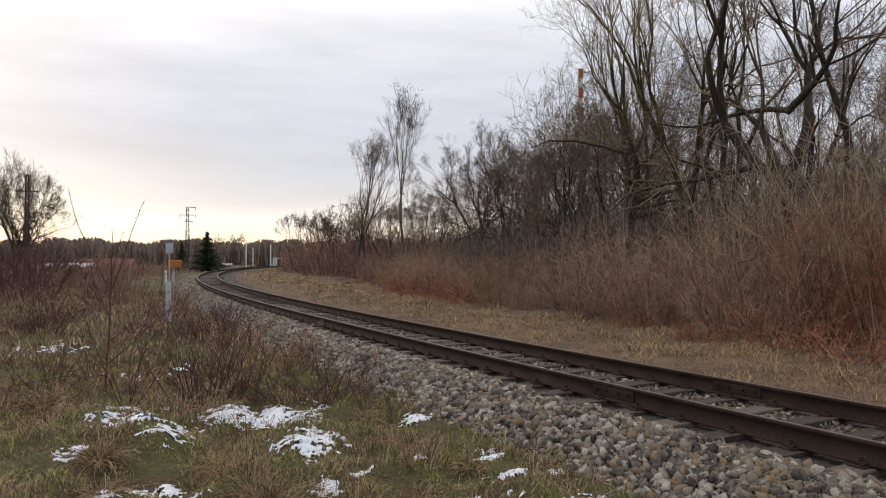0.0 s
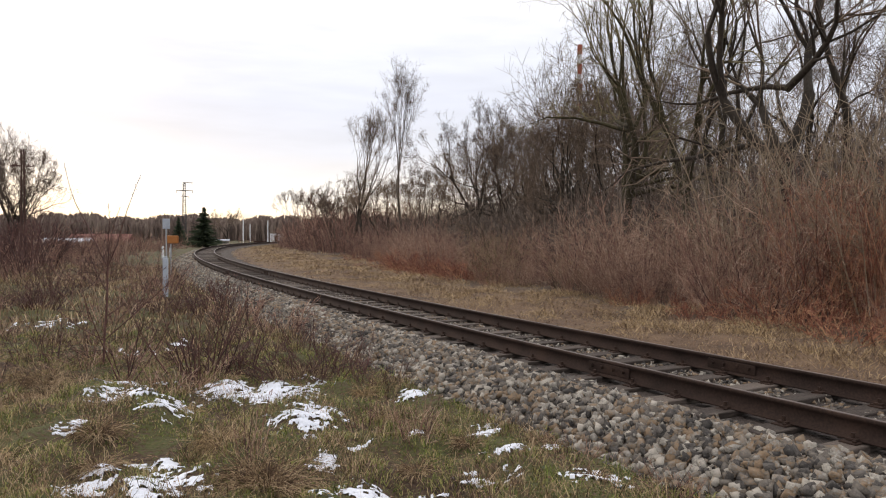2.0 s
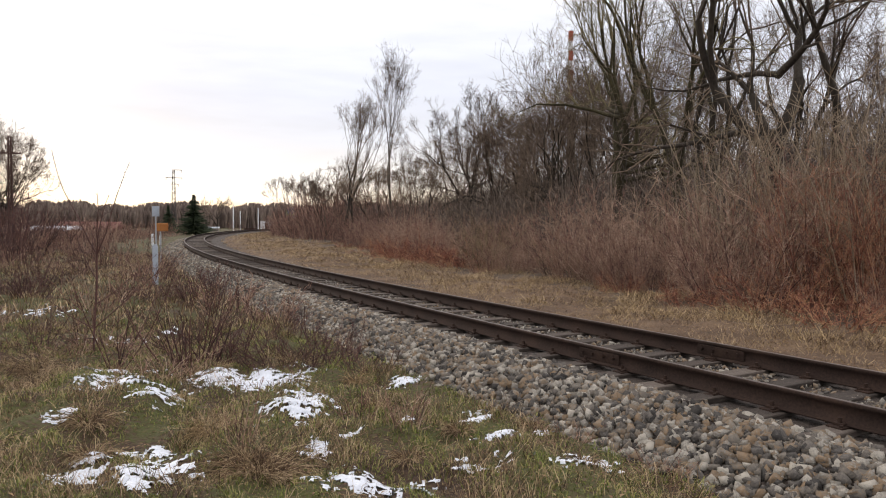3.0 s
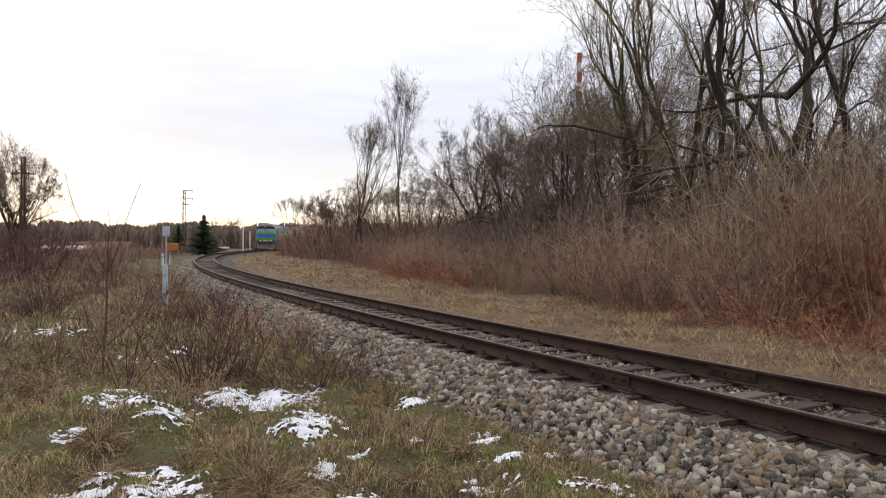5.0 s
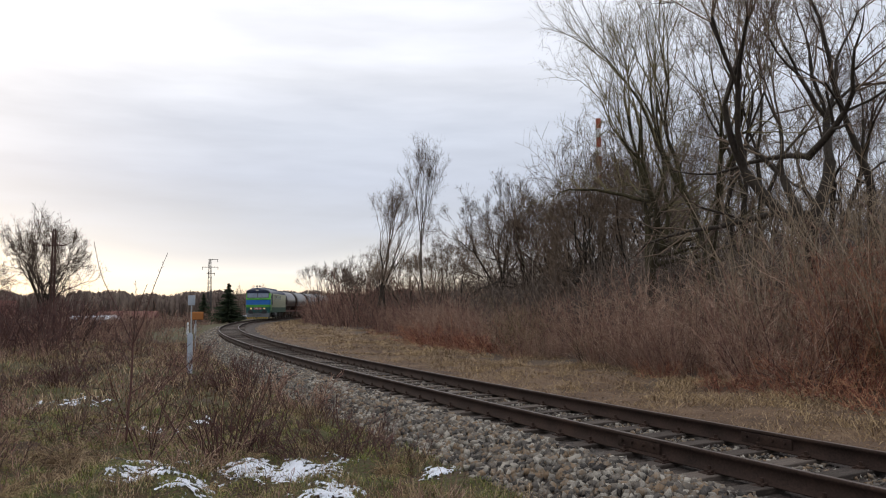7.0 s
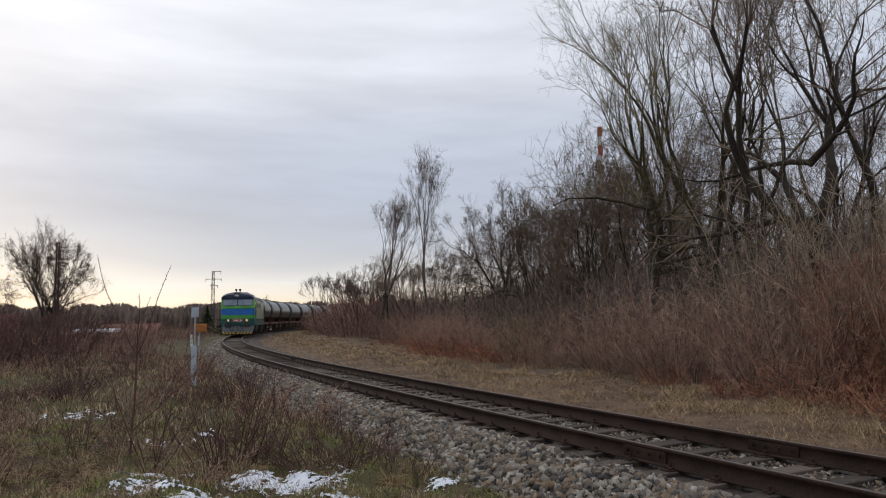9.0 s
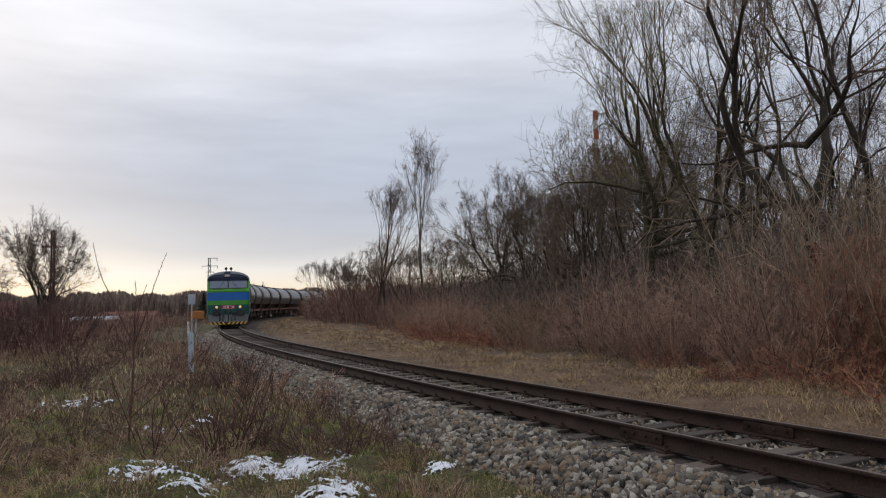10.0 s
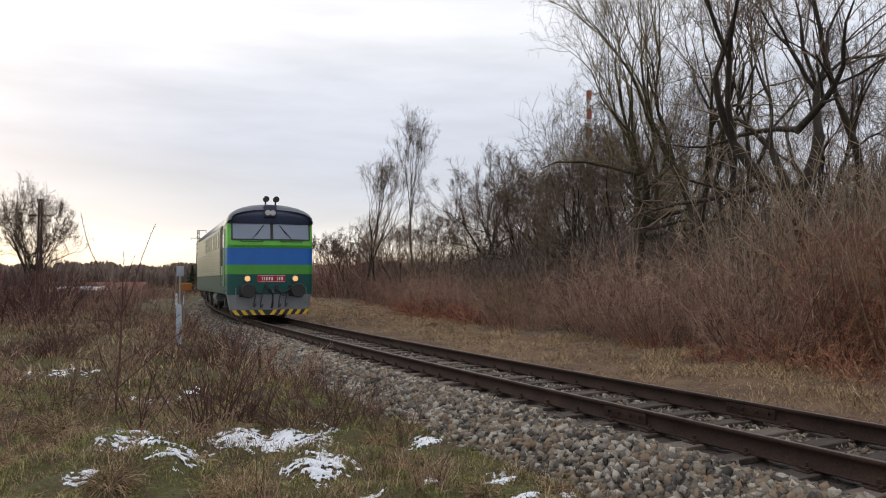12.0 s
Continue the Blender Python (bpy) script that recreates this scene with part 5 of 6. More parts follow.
def make_undergrowth():
    """The dark tangle of young stems inside the wood, and the wood's depth behind it."""
    r = np.random.RandomState(91)

    def tangle(n, s0, s1, near, deep, heights, thick, boughs):
        S, D = s0 + (s1 - s0) * r.rand(n), r.rand(n)
        X, Y, _ = on_track(S, edge_of_wood(S) + near + deep * D)
        Z = ground_z(X, Y)
        H = np.interp(S, [0, 14, 26, 45, 80], heights) * (0.5 + 0.6 * r.rand(n)) * (0.75 + 0.35 * D)
        main = []
        for x, y, z, h in zip(X, Y, Z, H):
            pts, rad = bend(r, np.array([x, y, z - 0.05]), np.array([0.3 * r.randn(), 0.3 * r.randn(), 1.0]), h, 3, thick * (1 + 0.5 * r.rand()), thick * 0.35, 0.13, 0.03)
            main.append((pts, rad))
            for k in range(boughs):
                i = r.randint(0, 3)
                bp, brad = bend(r, pts[i], side_way(r, unit(pts[i + 1] - pts[i]), 30 + 35 * r.rand()), h * (0.2 + 0.25 * r.rand()), 2, thick * 0.5, thick * 0.3, 0.16, 0.06)
                main.append((bp, brad))
                for _ in range(2):
                    j = r.randint(0, 2)
                    tp, trad = bend(r, bp[j], side_way(r, unit(bp[j + 1] - bp[j]), 30 + 35 * r.rand()), h * (0.1 + 0.14 * r.rand()), 1, thick * 0.33, thick * 0.25, 0.1, 0.05)
                    main.append((tp, trad))
        V, F = tubes(main, 3)
        tagged(link_mesh("undergrowth", V, F, M_GREYTWIG), "dark tangled undergrowth of young bare stems", "undergrowth", kind="stuff")
    tangle(3000, -8, 86, 4.5, 22, [7.4, 6.4, 5.6, 5.0, 4.6], 0.024, 6)
    tangle(2600, -20, 96, 26, 36, [8.0, 7.6, 7.2, 6.6, 6.0], 0.055, 4)


def blades(name, label, mat, x, y, h, w, lean, seed, category="grass"):
    """Many thin grass blades as one mesh."""
    r = np.random.RandomState(seed)
    n = len(x)
    z = ground_z(x, y) - 0.01
    a = r.rand(n) * 6.283
    b = r.rand(n) * 6.283
    lx, ly = np.cos(a) * lean * h, np.sin(a) * lean * h
    wx, wy = np.cos(b) * w / 2, np.sin(b) * w / 2
    V = np.empty((n, 5, 3))
    V[:, 0] = np.stack([x - wx, y - wy, z], -1)
    V[:, 1] = np.stack([x + wx, y + wy, z], -1)
    V[:, 2] = np.stack([x + 0.35 * lx + wx * 0.7, y + 0.35 * ly + wy * 0.7, z + h * 0.62], -1)
    V[:, 3] = np.stack([x + 0.35 * lx - wx * 0.7, y + 0.35 * ly - wy * 0.7, z + h * 0.62], -1)
    V[:, 4] = np.stack([x + lx, y + ly, z + h * np.clip(1.05 - 0.35 * lean, 0.3, 1)], -1)
    i = np.arange(n)[:, None] * 5
    return tagged(link_mesh(name, V.reshape(-1, 3), [i + np.array([[0, 1, 2, 3]]), i + np.array([[3, 2, 4]])], mat), label, category, kind="stuff")


# snow patches: plan centre, half width, half depth
SNOW = [(-2.45, 9.75, 0.75, 0.62), (-1.5, 8.4, 0.52, 0.80), (-1.05, 6.8, 0.2, 0.4), (-0.55, 5.95, 0.5, 0.36), (-0.1, 6.05, 0.26, 0.26), (-4.2, 9.95, 0.6, 0.36), (-3.8, 8.85, 0.42, 0.46),
        (-3.73, 7.49, 0.22, 0.26), (-3.08, 8.5, 0.32, 0.62), (-2.6, 6.75, 0.4, 0.22), (-2.95, 6.2, 0.36, 0.4), (-2.3, 6.2, 0.46, 0.42), (-2.3, 5.75, 0.4, 0.22), (-0.83, 7.31, 0.16, 0.16),
        (-0.28, 7.84, 0.14, 0.2), (-1.7, 10.5, 0.55, 0.34), (-0.35, 9.7, 0.32, 0.3), (0.65, 7.12, 0.36, 0.13), (1.09, 7.09, 0.16, 0.15), (0.48, 7.8, 0.2, 0.28), (0.45, 6.4, 0.3, 0.22),
        (1.3, 6.2, 0.35, 0.32), (-5.9, 13.6, 1.5, 0.8), (-8.6, 16.4, 1.6, 2.0), (-4.9, 14.3, 0.5, 0.9)]


def snow_edge(x, y, spot):
    """Above 0 on the snow of a patch, which thaws into rags."""
    x0, y0, a, b = spot
    full = 0.55 if a > 0.7 and y0 < 10 else 0.20 if y0 < 10 else -0.25
    rag = 0.36 * wave(x, y * 1.3, 0.42, 21) + 0.38 * wave(x, y * 1.3, 0.17, 22) + 0.32 * wave(x, y, 0.08, 23)
    return full - np.hypot((x - x0) / a, (y - y0) / b) ** 1.5 + rag + 0.25


def make_snow():
    crumbs = []
    for spot in SNOW:
        x0, y0, a, b = spot
        step = 0.022 if y0 < 11 else 0.05
        U, W = np.meshgrid(np.arange(-1.5 * a, 1.5 * a, step), np.arange(-1.5 * b, 1.5 * b, step))
        X, Y = x0 + U, y0 + W
        edge = snow_edge(X, Y, spot)
        Z = ground_z(X, Y) + np.where(edge > 0, 0.012 + np.minimum(edge, 0.4) * 0.035, 0.012 + edge * 0.22)
        P = np.stack([X, Y, Z], -1).reshape(-1, 3)
        idx = np.arange(X.size).reshape(X.shape)
        F = np.stack([idx[:-1, :-1], idx[:-1, 1:], idx[1:, 1:], idx[1:, :-1]], -1)
        todo = {tuple(c) for c in np.argwhere((edge.ravel()[F] > -0.22).all(2)).tolist()}
        while todo:  # one object for each island of snow
            stack, island = [todo.pop()], []
            while stack:
                i, j = stack.pop()
                island.append((i, j))
                for c in ((i + k, j + m) for k in (-1, 0, 1) for m in (-1, 0, 1)):
                    if c in todo:
                        todo.remove(c)
                        stack.append(c)
            q = np.array(sorted(island))
            f = F[q[:, 0], q[:, 1]]
            used, inv = np.unique(f, return_inverse=True)
            if len(f) < 60:
                crumbs.append((P[used], inv.reshape(f.shape)))
            else:
                tagged(link_mesh("snow_patch", P[used], [inv.reshape(f.shape)], M_SNOW, smooth=True), "ragged patch of old thawing snow on the turf", "snow", "snow patches")
    V, F, n = [], [], 0
    for p, f in crumbs:
        V.append(p)
        F.append(f + n)
        n += len(p)
    tagged(link_mesh("snow_remains", np.concatenate(V), [np.concatenate(F)], M_SNOW, smooth=True), "small scraps of thawing snow in the grass", "snow", kind="stuff")


def in_snow(x, y):
    m = np.zeros(len(x), dtype=bool)
    for spot in SNOW:
        k = (np.abs(x - spot[0]) < 1.6 * spot[2]) & (np.abs(y - spot[1]) < 1.6 * spot[3])
        m[k] |= snow_edge(x[k], y[k], spot) > -0.05
    return m


def leaves(x, y, size, seed):
    """Curled dead leaves lying about."""
    r = np.random.RandomState(seed)
    n = len(x)
    z = ground_z(x, y) + 0.008 + 0.03 * r.rand(n)
    a = r.rand(n) * 6.283
    L, W = size * (0.5 + 0.8 * r.rand(n)), size * (0.25 + 0.35 * r.rand(n))
    ux, uy, lift = np.cos(a), np.sin(a), L * 0.22 * r.randn(n)
    V = np.stack([np.stack([x + ux * L * p - uy * W * q, y + uy * L * p + ux * W * q, z + lift * p + W * k * 0.3], -1)
                  for p, q, k in ((-0.6, 0, 0), (0, -0.5, 1), (0.6, 0, 0), (0, 0.5, 1), (0, 0, 0))], 1)
    i = np.arange(n)[:, None] * 5
    tagged(link_mesh("fallen_leaves", V.reshape(-1, 3), [np.concatenate([i + np.array([t]) for t in ((0, 1, 4), (1, 2, 4), (2, 3, 4), (3, 0, 4))])], M_LEAF), "curled brown leaves lying on the ground", "leaves", kind="stuff")


def make_grass():
    r = np.random.RandomState(9)

    def field(n, x0, x1, y0, y1):
        x, y = x0 + (x1 - x0) * r.rand(n), y0 + (y1 - y0) * r.rand(n)
        S, D = track_coords(x, y)
        k = (D < -2.0 - 0.45 * r.rand(n) - 0.15 * wave(x, y, 1.2, 44)) & ~(in_snow(x, y) & (r.rand(n) < 0.80))
        return x[k], y[k]
    # short green turf, thicker where it is damp
    x, y = field(170000, -9, 4, 4.2, 15)
    k = wave(x, y, 1.7, 30) + 0.8 * np.exp(-((x + 0.8) / 2.2) ** 2 - ((y - 7.6) / 2.4) ** 2) + 0.9 * r.rand(len(x)) > -0.12
    x, y = x[k], y[k]
    n = len(x)
    blades("turf", "short mossy green grass with snow between", M_GRASS, x, y, (0.03 + 0.07 * r.rand(n)) * (0.8 + 0.5 * np.clip(wave(x, y, 0.7, 38), -0.8, 1.4)), 0.006 + 0.003 * r.rand(n), 0.3 + 1.1 * r.rand(n), 1)
    # dead grass in tufts
    x, y = field(120000, -9, 4, 4.2, 15)
    k = wave(x, y, 1.1, 31) + 0.7 * wave(x, y, 4, 32) > -0.5 + 1.1 * r.rand(len(x))
    x, y = x[k], y[k]
    n = len(x)
    blades("dead_grass", "matted brown dead grass in tufts", M_DRY, x, y, (0.05 + 0.20 * r.rand(n) ** 1.6) * (0.7 + 0.5 * np.clip(wave(x, y, 1.1, 31), -0.8, 1.2)), 0.004 + 0.003 * r.rand(n), 0.4 + 1.2 * r.rand(n), 2)
    x, y = field(60000, -30, 0, 14, 46)
    n = len(x)
    blades("dead_grass", "rough brown dead grass on the field", M_DRY, x, y, 0.10 + 0.25 * r.rand(n) ** 1.5, 0.014 + 0.01 * r.rand(n), 0.3 + 0.9 * r.rand(n), 3)
    x, y = field(30000, -30, 0, 14, 46)
    k = wave(x, y, 4, 33) > 0.1
    n = k.sum()
    blades("turf", "low green grass on the field", M_GRASS, x[k], y[k], 0.05 + 0.09 * r.rand(n), 0.015 + 0.008 * r.rand(n), 0.3 + 0.9 * r.rand(n), 4)
    # fallen leaves on the turf and on the verge
    x, y = field(9000, -8, 3, 4.2, 13)
    leaves(x, y, 0.045, 51)
    s = -4 + 34 * r.rand(5000)
    x, y, _ = on_track(s, 2.2 + (edge_of_wood(s) - 1.6) * r.rand(5000))
    leaves(x, y, 0.06, 52)
    # straw beside the thicket, thick in some places and thin in others
    for n, s0, s1, wd, seed in ((62000, -6, 24, 0.008, 5), (32000, 24, 60, 0.018, 6), (16000, 60, 130, 0.04, 7)):
        s = s0 + (s1 - s0) * r.rand(n)
        lo, hi = 1.75, edge_of_wood(s) + 0.8
        d = lo + (hi - lo) * r.rand(n) ** 0.7
        x, y, _ = on_track(s, d)
        dens = 0.8 * wave(x, y, 0.9, 37) + wave(x, y, 2.2, 35) + 0.7 * wave(x, y, 6, 36) + 0.5 * np.exp(-((d - 5.2) / 1.6) ** 2)
        k = dens > -0.9 + 1.6 * r.rand(n)
        x, y, d, dens = x[k], y[k], d[k], dens[k]
        m = len(x)
        h = (0.05 + 0.10 * r.rand(m) + 0.17 * np.clip(dens, 0, 1.6) * r.rand(m) ** 1.5) * np.where(d < 3.3, 0.6, 1)
        pale = wave(x, y, 3.0, 39) + 0.6 * r.randn(m) > -0.3
        for mat, q, label in ((M_STRAW, pale, "flattened straw-coloured dead grass beside the rails"), (M_DRY, ~pale, "flattened brown dead grass beside the rails")):
            blades("straw_grass", label, mat, x[q], y[q], h[q], wd * (0.6 + 0.6 * r.rand(q.sum())), 0.5 + 2.2 * r.rand(q.sum()), seed)


def tussock(x, y, size, seed, mat, label="drooping tussock of brown dead grass"):
    r = np.random.RandomState(seed)
    out = []
    for _ in range(int(700 * size)):
        a, q = r.rand() * 6.283, math.sqrt(r.rand())
        p = np.array([math.cos(a) * 0.2 * q * size, math.sin(a) * 0.2 * q * size, -0.02])
        tilt = 0.2 + 1.6 * q * r.rand() + 0.4 * r.rand()
        pts, rad = bend(r, p, np.array([math.cos(a) * tilt, math.sin(a) * tilt, 1.0]), size * (0.22 + 0.45 * r.rand()), 5, 0.0032, 0.0012, 0.22, -0.30)
        out.append((pts, rad))
    V, F = tubes(out, 3)
    ob = tagged(link_mesh("grass_tussock", V, F, mat), label, "grass", "grass tussocks")
    ob.matrix_basis = pose(x, y, float(ground_z(np.array([x]), np.array([y]))[0]), 0, 0, 0)


def thorn_sapling(x, y):
    """A young thorn tree: a short stem that parts into long whips set with spurs."""
    r = np.random.RandomState(204)
    t = tagged(new("sapling"), "thin thorny sapling with long arching bare shoots", "sapling")
    stem = bend(r, np.zeros(3), np.array([0.03, 0, 1.0]), 1.55, 4, 0.019, 0.015, 0.05, 0.02)
    whips, spurs = [], []
    for dx, dy, dz, ln, up in ((-0.50, 0.1, 1.0, 1.9, 0.0), (0.52, -0.1, 1.0, 1.55, 0.0), (-0.12, 0.2, 1.0, 1.0, 0.02), (0.95, 0.2, 0.8, 1.7, 0.03), (-0.9, -0.2, 0.6, 1.0, 0.06), (0.25, -0.4, 1.0, 1.1, 0.0), (0.8, 0.5, 0.5, 1.2, 0.05), (-0.7, 0.4, 0.8, 0.9, 0.02)):
        start = stem[0][4 if dz >= 1 else r.randint(1, 4)]
        pts, rad = bend(r, start, np.array([dx, dy, dz]), ln, 8, 0.0105, 0.0035, 0.06, up)
        whips.append((pts, rad))
        for k in range(int(ln * 12)):
            f = (k + r.rand()) / (ln * 12) * 7.99
            i = int(f)
            way = unit(pts[i + 1] - pts[i])
            p = pts[i] + (pts[i + 1] - pts[i]) * (f - i)
            long = 0.10 + 0.45 * r.rand() if r.rand() < 0.16 and f < 6 else 0.02 + 0.04 * r.rand()
            sp = bend(r, p, side_way(r, way, 50 + 25 * r.rand()), long, 2, 0.005, 0.0025, 0.1, 0.05)
            spurs.append(sp)
            if long > 0.2:
                for _ in range(3):
                    spurs.append(bend(r, sp[0][1], side_way(r, way, 60), 0.05 + 0.12 * r.rand(), 1, 0.004, 0.002, 0.1, 0.05))
    for name, polys, n in [("trunk", [stem], 8)] + [("shoot", [w], 5) for w in whips] + [("crown", spurs, 3)]:
        V, F = tubes(polys, n)
        link_mesh(name, V, F, M_REDSTEM, t, smooth=n > 3)
    t.matrix_basis = pose(x, y, float(ground_z(np.array([x]), np.array([y]))[0]) - 0.03)


def make_brambles():
    """Low red-brown brambles spread over the rough ground beside the ballast."""
    r = np.random.RandomState(61)
    g = "brambles of the rough field"
    kinds = [shrub_kind("bramble", "low tangled red-brown bramble on the rough ground", m, 260 + k, category="bramble", group=g, stems=34, height=0.8, spread=1.5, thin=0.005, branch=4, twig=2, base=0.6, arch=-0.02, wander=0.12) for k, m in enumerate((M_REDSTEM, M_PURPLE, M_REDSTEM))]
    for k in range(40):
        q = 5.5 + 36 * r.rand()
        d = -(2.9 + 0.4 * r.rand() + (1.5 + 0.3 * q) * r.rand() ** 1.3)
        x, y, _ = on_track(q, d)
        x, y = float(x), float(y)
        if y < 9.5 or (x > -2.6 and y < 10.4):
            continue
        m = pose(x, y, float(ground_z(np.array([x]), np.array([y]))[0]), 0, 0, r.rand() * 360)
        ob = kinds[k] if k < 3 else copy_thing(kinds[k % 3], m)
        ob.matrix_basis = m
        ob.scale = (0.55 + 0.6 * r.rand(),) * 3


def make_foreground():
    make_brambles()
    tussock(-1.42, 6.2, 0.95, 1, M_DRY)
    tussock(-1.62, 6.35, 0.7, 2, M_DRY)
    for k, (x, y, s) in enumerate(((-2.2, 7.3, 0.55), (-3.4, 7.3, 0.6), (-3.0, 6.5, 0.45), (-4.2, 6.8, 0.6), (-0.2, 6.7, 0.4), (0.3, 7.4, 0.4), (-0.6, 8.6, 0.4), (-4.9, 9.2, 0.7), (-5.6, 10.4, 0.8), (-5.0, 8.0, 0.6), (-3.1, 10.3, 0.6), (-2.0, 11.0, 0.6),
                                       (-6.4, 9.5, 0.8), (1.3, 6.2, 0.35), (1.0, 7.4, 0.35), (-1.0, 9.8, 0.45), (-4.2, 5.9, 0.5), (-6.0, 7.6, 0.7), (-2.9, 8.5, 0.4), (-7.2, 11.5, 0.8))):
        tussock(x, y, s, 10 + k, M_DRY if k % 3 else M_STRAW, "small tussock of withered grass")

    def bush(x, y, label, mat, seed, name="bush", **how):
        ob = shrub_kind(name, label, mat, seed, category=name, **how)
        ob.matrix_basis = pose(x, y, float(ground_z(np.array([x]), np.array([y]))[0]), 0, 0, 0)
    # the bare bush before the snow, and the saplings behind it
    bush(-3.55, 10.9, "bare many-stemmed bush with dark red-brown shoots", M_REDSTEM, 201, stems=27, height=1.35, spread=0.6, thin=0.0075, branch=3, twig=1, base=0.35, arch=0.03, wander=0.05)
    bush(-3.0, 11.2, "bare many-stemmed bush with dark red-brown shoots", M_REDSTEM, 202, stems=18, height=1.0, spread=0.85, thin=0.0065, branch=4, twig=2, base=0.35, arch=0.02, wander=0.06)
    bush(-2.2, 10.7, "low tangled brown bramble in the grass", M_REDSTEM, 203, stems=46, height=0.75, spread=1.7, thin=0.004, branch=4, twig=2, base=0.5, arch=-0.03, wander=0.1)
    thorn_sapling(-5.3, 11.6)
    bush(-4.45, 10.4, "crooked dark bare sapling", M_REDSTEM, 205, name="sapling", stems=7, height=1.9, spread=0.7, thin=0.0065, branch=4, twig=2, base=0.10, arch=0.02, wander=0.09)
    bush(-1.75, 6.75, "dry upright weed stalks beside a tussock", M_PURPLE, 206, name="weed", stems=14, height=0.75, spread=0.4, thin=0.003, branch=3, twig=1, base=0.15)
    bush(-0.25, 7.35, "dry brown weed in the snow-patched grass", M_PURPLE, 207, name="weed", stems=22, height=0.55, spread=0.6, thin=0.003, branch=3, twig=2, base=0.15)
    bush(-0.8, 8.0, "dry brown weed in the snow-patched grass", M_PURPLE, 208, name="weed", stems=14, height=0.5, spread=0.6, thin=0.003, branch=3, twig=2, base=0.15)
    bush(1.9, 6.0, "dead brown weeds at the foot of the ballast", M_PURPLE, 209, name="weed", stems=30, height=0.32, spread=1.1, thin=0.003, branch=3, twig=2, base=0.25)
    bush(1.3, 6.9, "dead brown weeds at the foot of the ballast", M_PURPLE, 210, name="weed", stems=26, height=0.28, spread=1.2, thin=0.003, branch=3, twig=2, base=0.3)
    for k, (x, y, h) in enumerate(((-6.3, 9.6, 0.8), (-7.2, 10.4, 0.9), (-5.6, 8.6, 0.6), (-6.6, 12.2, 1.0), (-8.3, 13.0, 1.0), (-2.4, 13.2, 0.8), (-3.4, 15.4, 0.9), (-1.6, 12.2, 0.7), (-4.6, 16.5, 1.0), (-5.8, 18.5, 1.1), (-7.6, 17.0, 1.1), (-1.0, 10.6, 0.5), (-9.5, 15.0, 1.1), (-10.5, 19.5, 1.3), (-8.6, 21.5, 1.3), (-6.6, 22.5, 1.2), (-9.8, 26, 1.4), (-12.5, 24, 1.5), (-11.0, 30.0, 1.4), (-14, 31, 1.7))):
        bush(x, y, "scrubby brown bare bush in the dead grass", M_REDSTEM if k % 2 else M_PURPLE, 220 + k, stems=22 if y < 15 else 24, height=h, spread=0.8, thin=0.0042 if y < 15 else 0.008, branch=5, twig=2, base=0.5)


make_trees()
make_thicket()
make_undergrowth()
make_scrub()
make_snow()
make_grass()
make_foreground()


# ---------------------------------------------------------------- distant things
def gz(x, y):
    return float(ground_z(np.array([float(x)]), np.array([float(y)]))[0])


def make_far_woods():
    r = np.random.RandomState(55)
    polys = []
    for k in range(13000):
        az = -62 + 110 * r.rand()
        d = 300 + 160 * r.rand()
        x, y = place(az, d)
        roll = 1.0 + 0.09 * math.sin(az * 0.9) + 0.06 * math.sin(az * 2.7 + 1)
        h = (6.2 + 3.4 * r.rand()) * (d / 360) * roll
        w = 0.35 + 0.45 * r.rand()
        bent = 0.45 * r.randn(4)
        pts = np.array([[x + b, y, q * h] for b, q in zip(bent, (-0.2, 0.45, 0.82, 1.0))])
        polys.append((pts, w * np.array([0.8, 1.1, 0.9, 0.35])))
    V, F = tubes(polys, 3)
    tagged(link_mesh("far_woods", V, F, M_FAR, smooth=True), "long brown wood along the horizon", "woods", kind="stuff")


def make_conifer(x, y, height, width, seed, label):
    t = tagged(new("conifer"), label, "conifer")
    r = np.random.RandomState(seed)
    V, F = tubes([(np.array([[0, 0, 0], [0, 0, height * 0.5], [0, 0, height]]), np.array([0.13, 0.08, 0.01]))], 7)
    link_mesh("trunk", V, F, M_BARK, t)
    out = []
    for k in range(1500):
        f = r.rand() ** 1.25
        z = height * (0.05 + 0.95 * f)
        a = r.rand() * 6.283
        ln = width / 2 * (1.02 - f) * (0.35 + 0.85 * r.rand() ** 1.5) * (0.75 + 0.35 * math.sin(f * 40 + 1.5 * math.sin(a))) + 0.12
        d = np.array([math.cos(a), math.sin(a), -0.12])
        pts, rad = bend(r, np.array([0, 0, z]), d, ln, 3, 0.17 * (1.1 - f), 0.03, 0.10, 0.02)
        out.append((pts, rad))
    V, F = tubes(out, 3)
    link_mesh("crown", V, F, M_NEEDLE, t)
    t.matrix_basis = pose(x, y, gz(x, y))


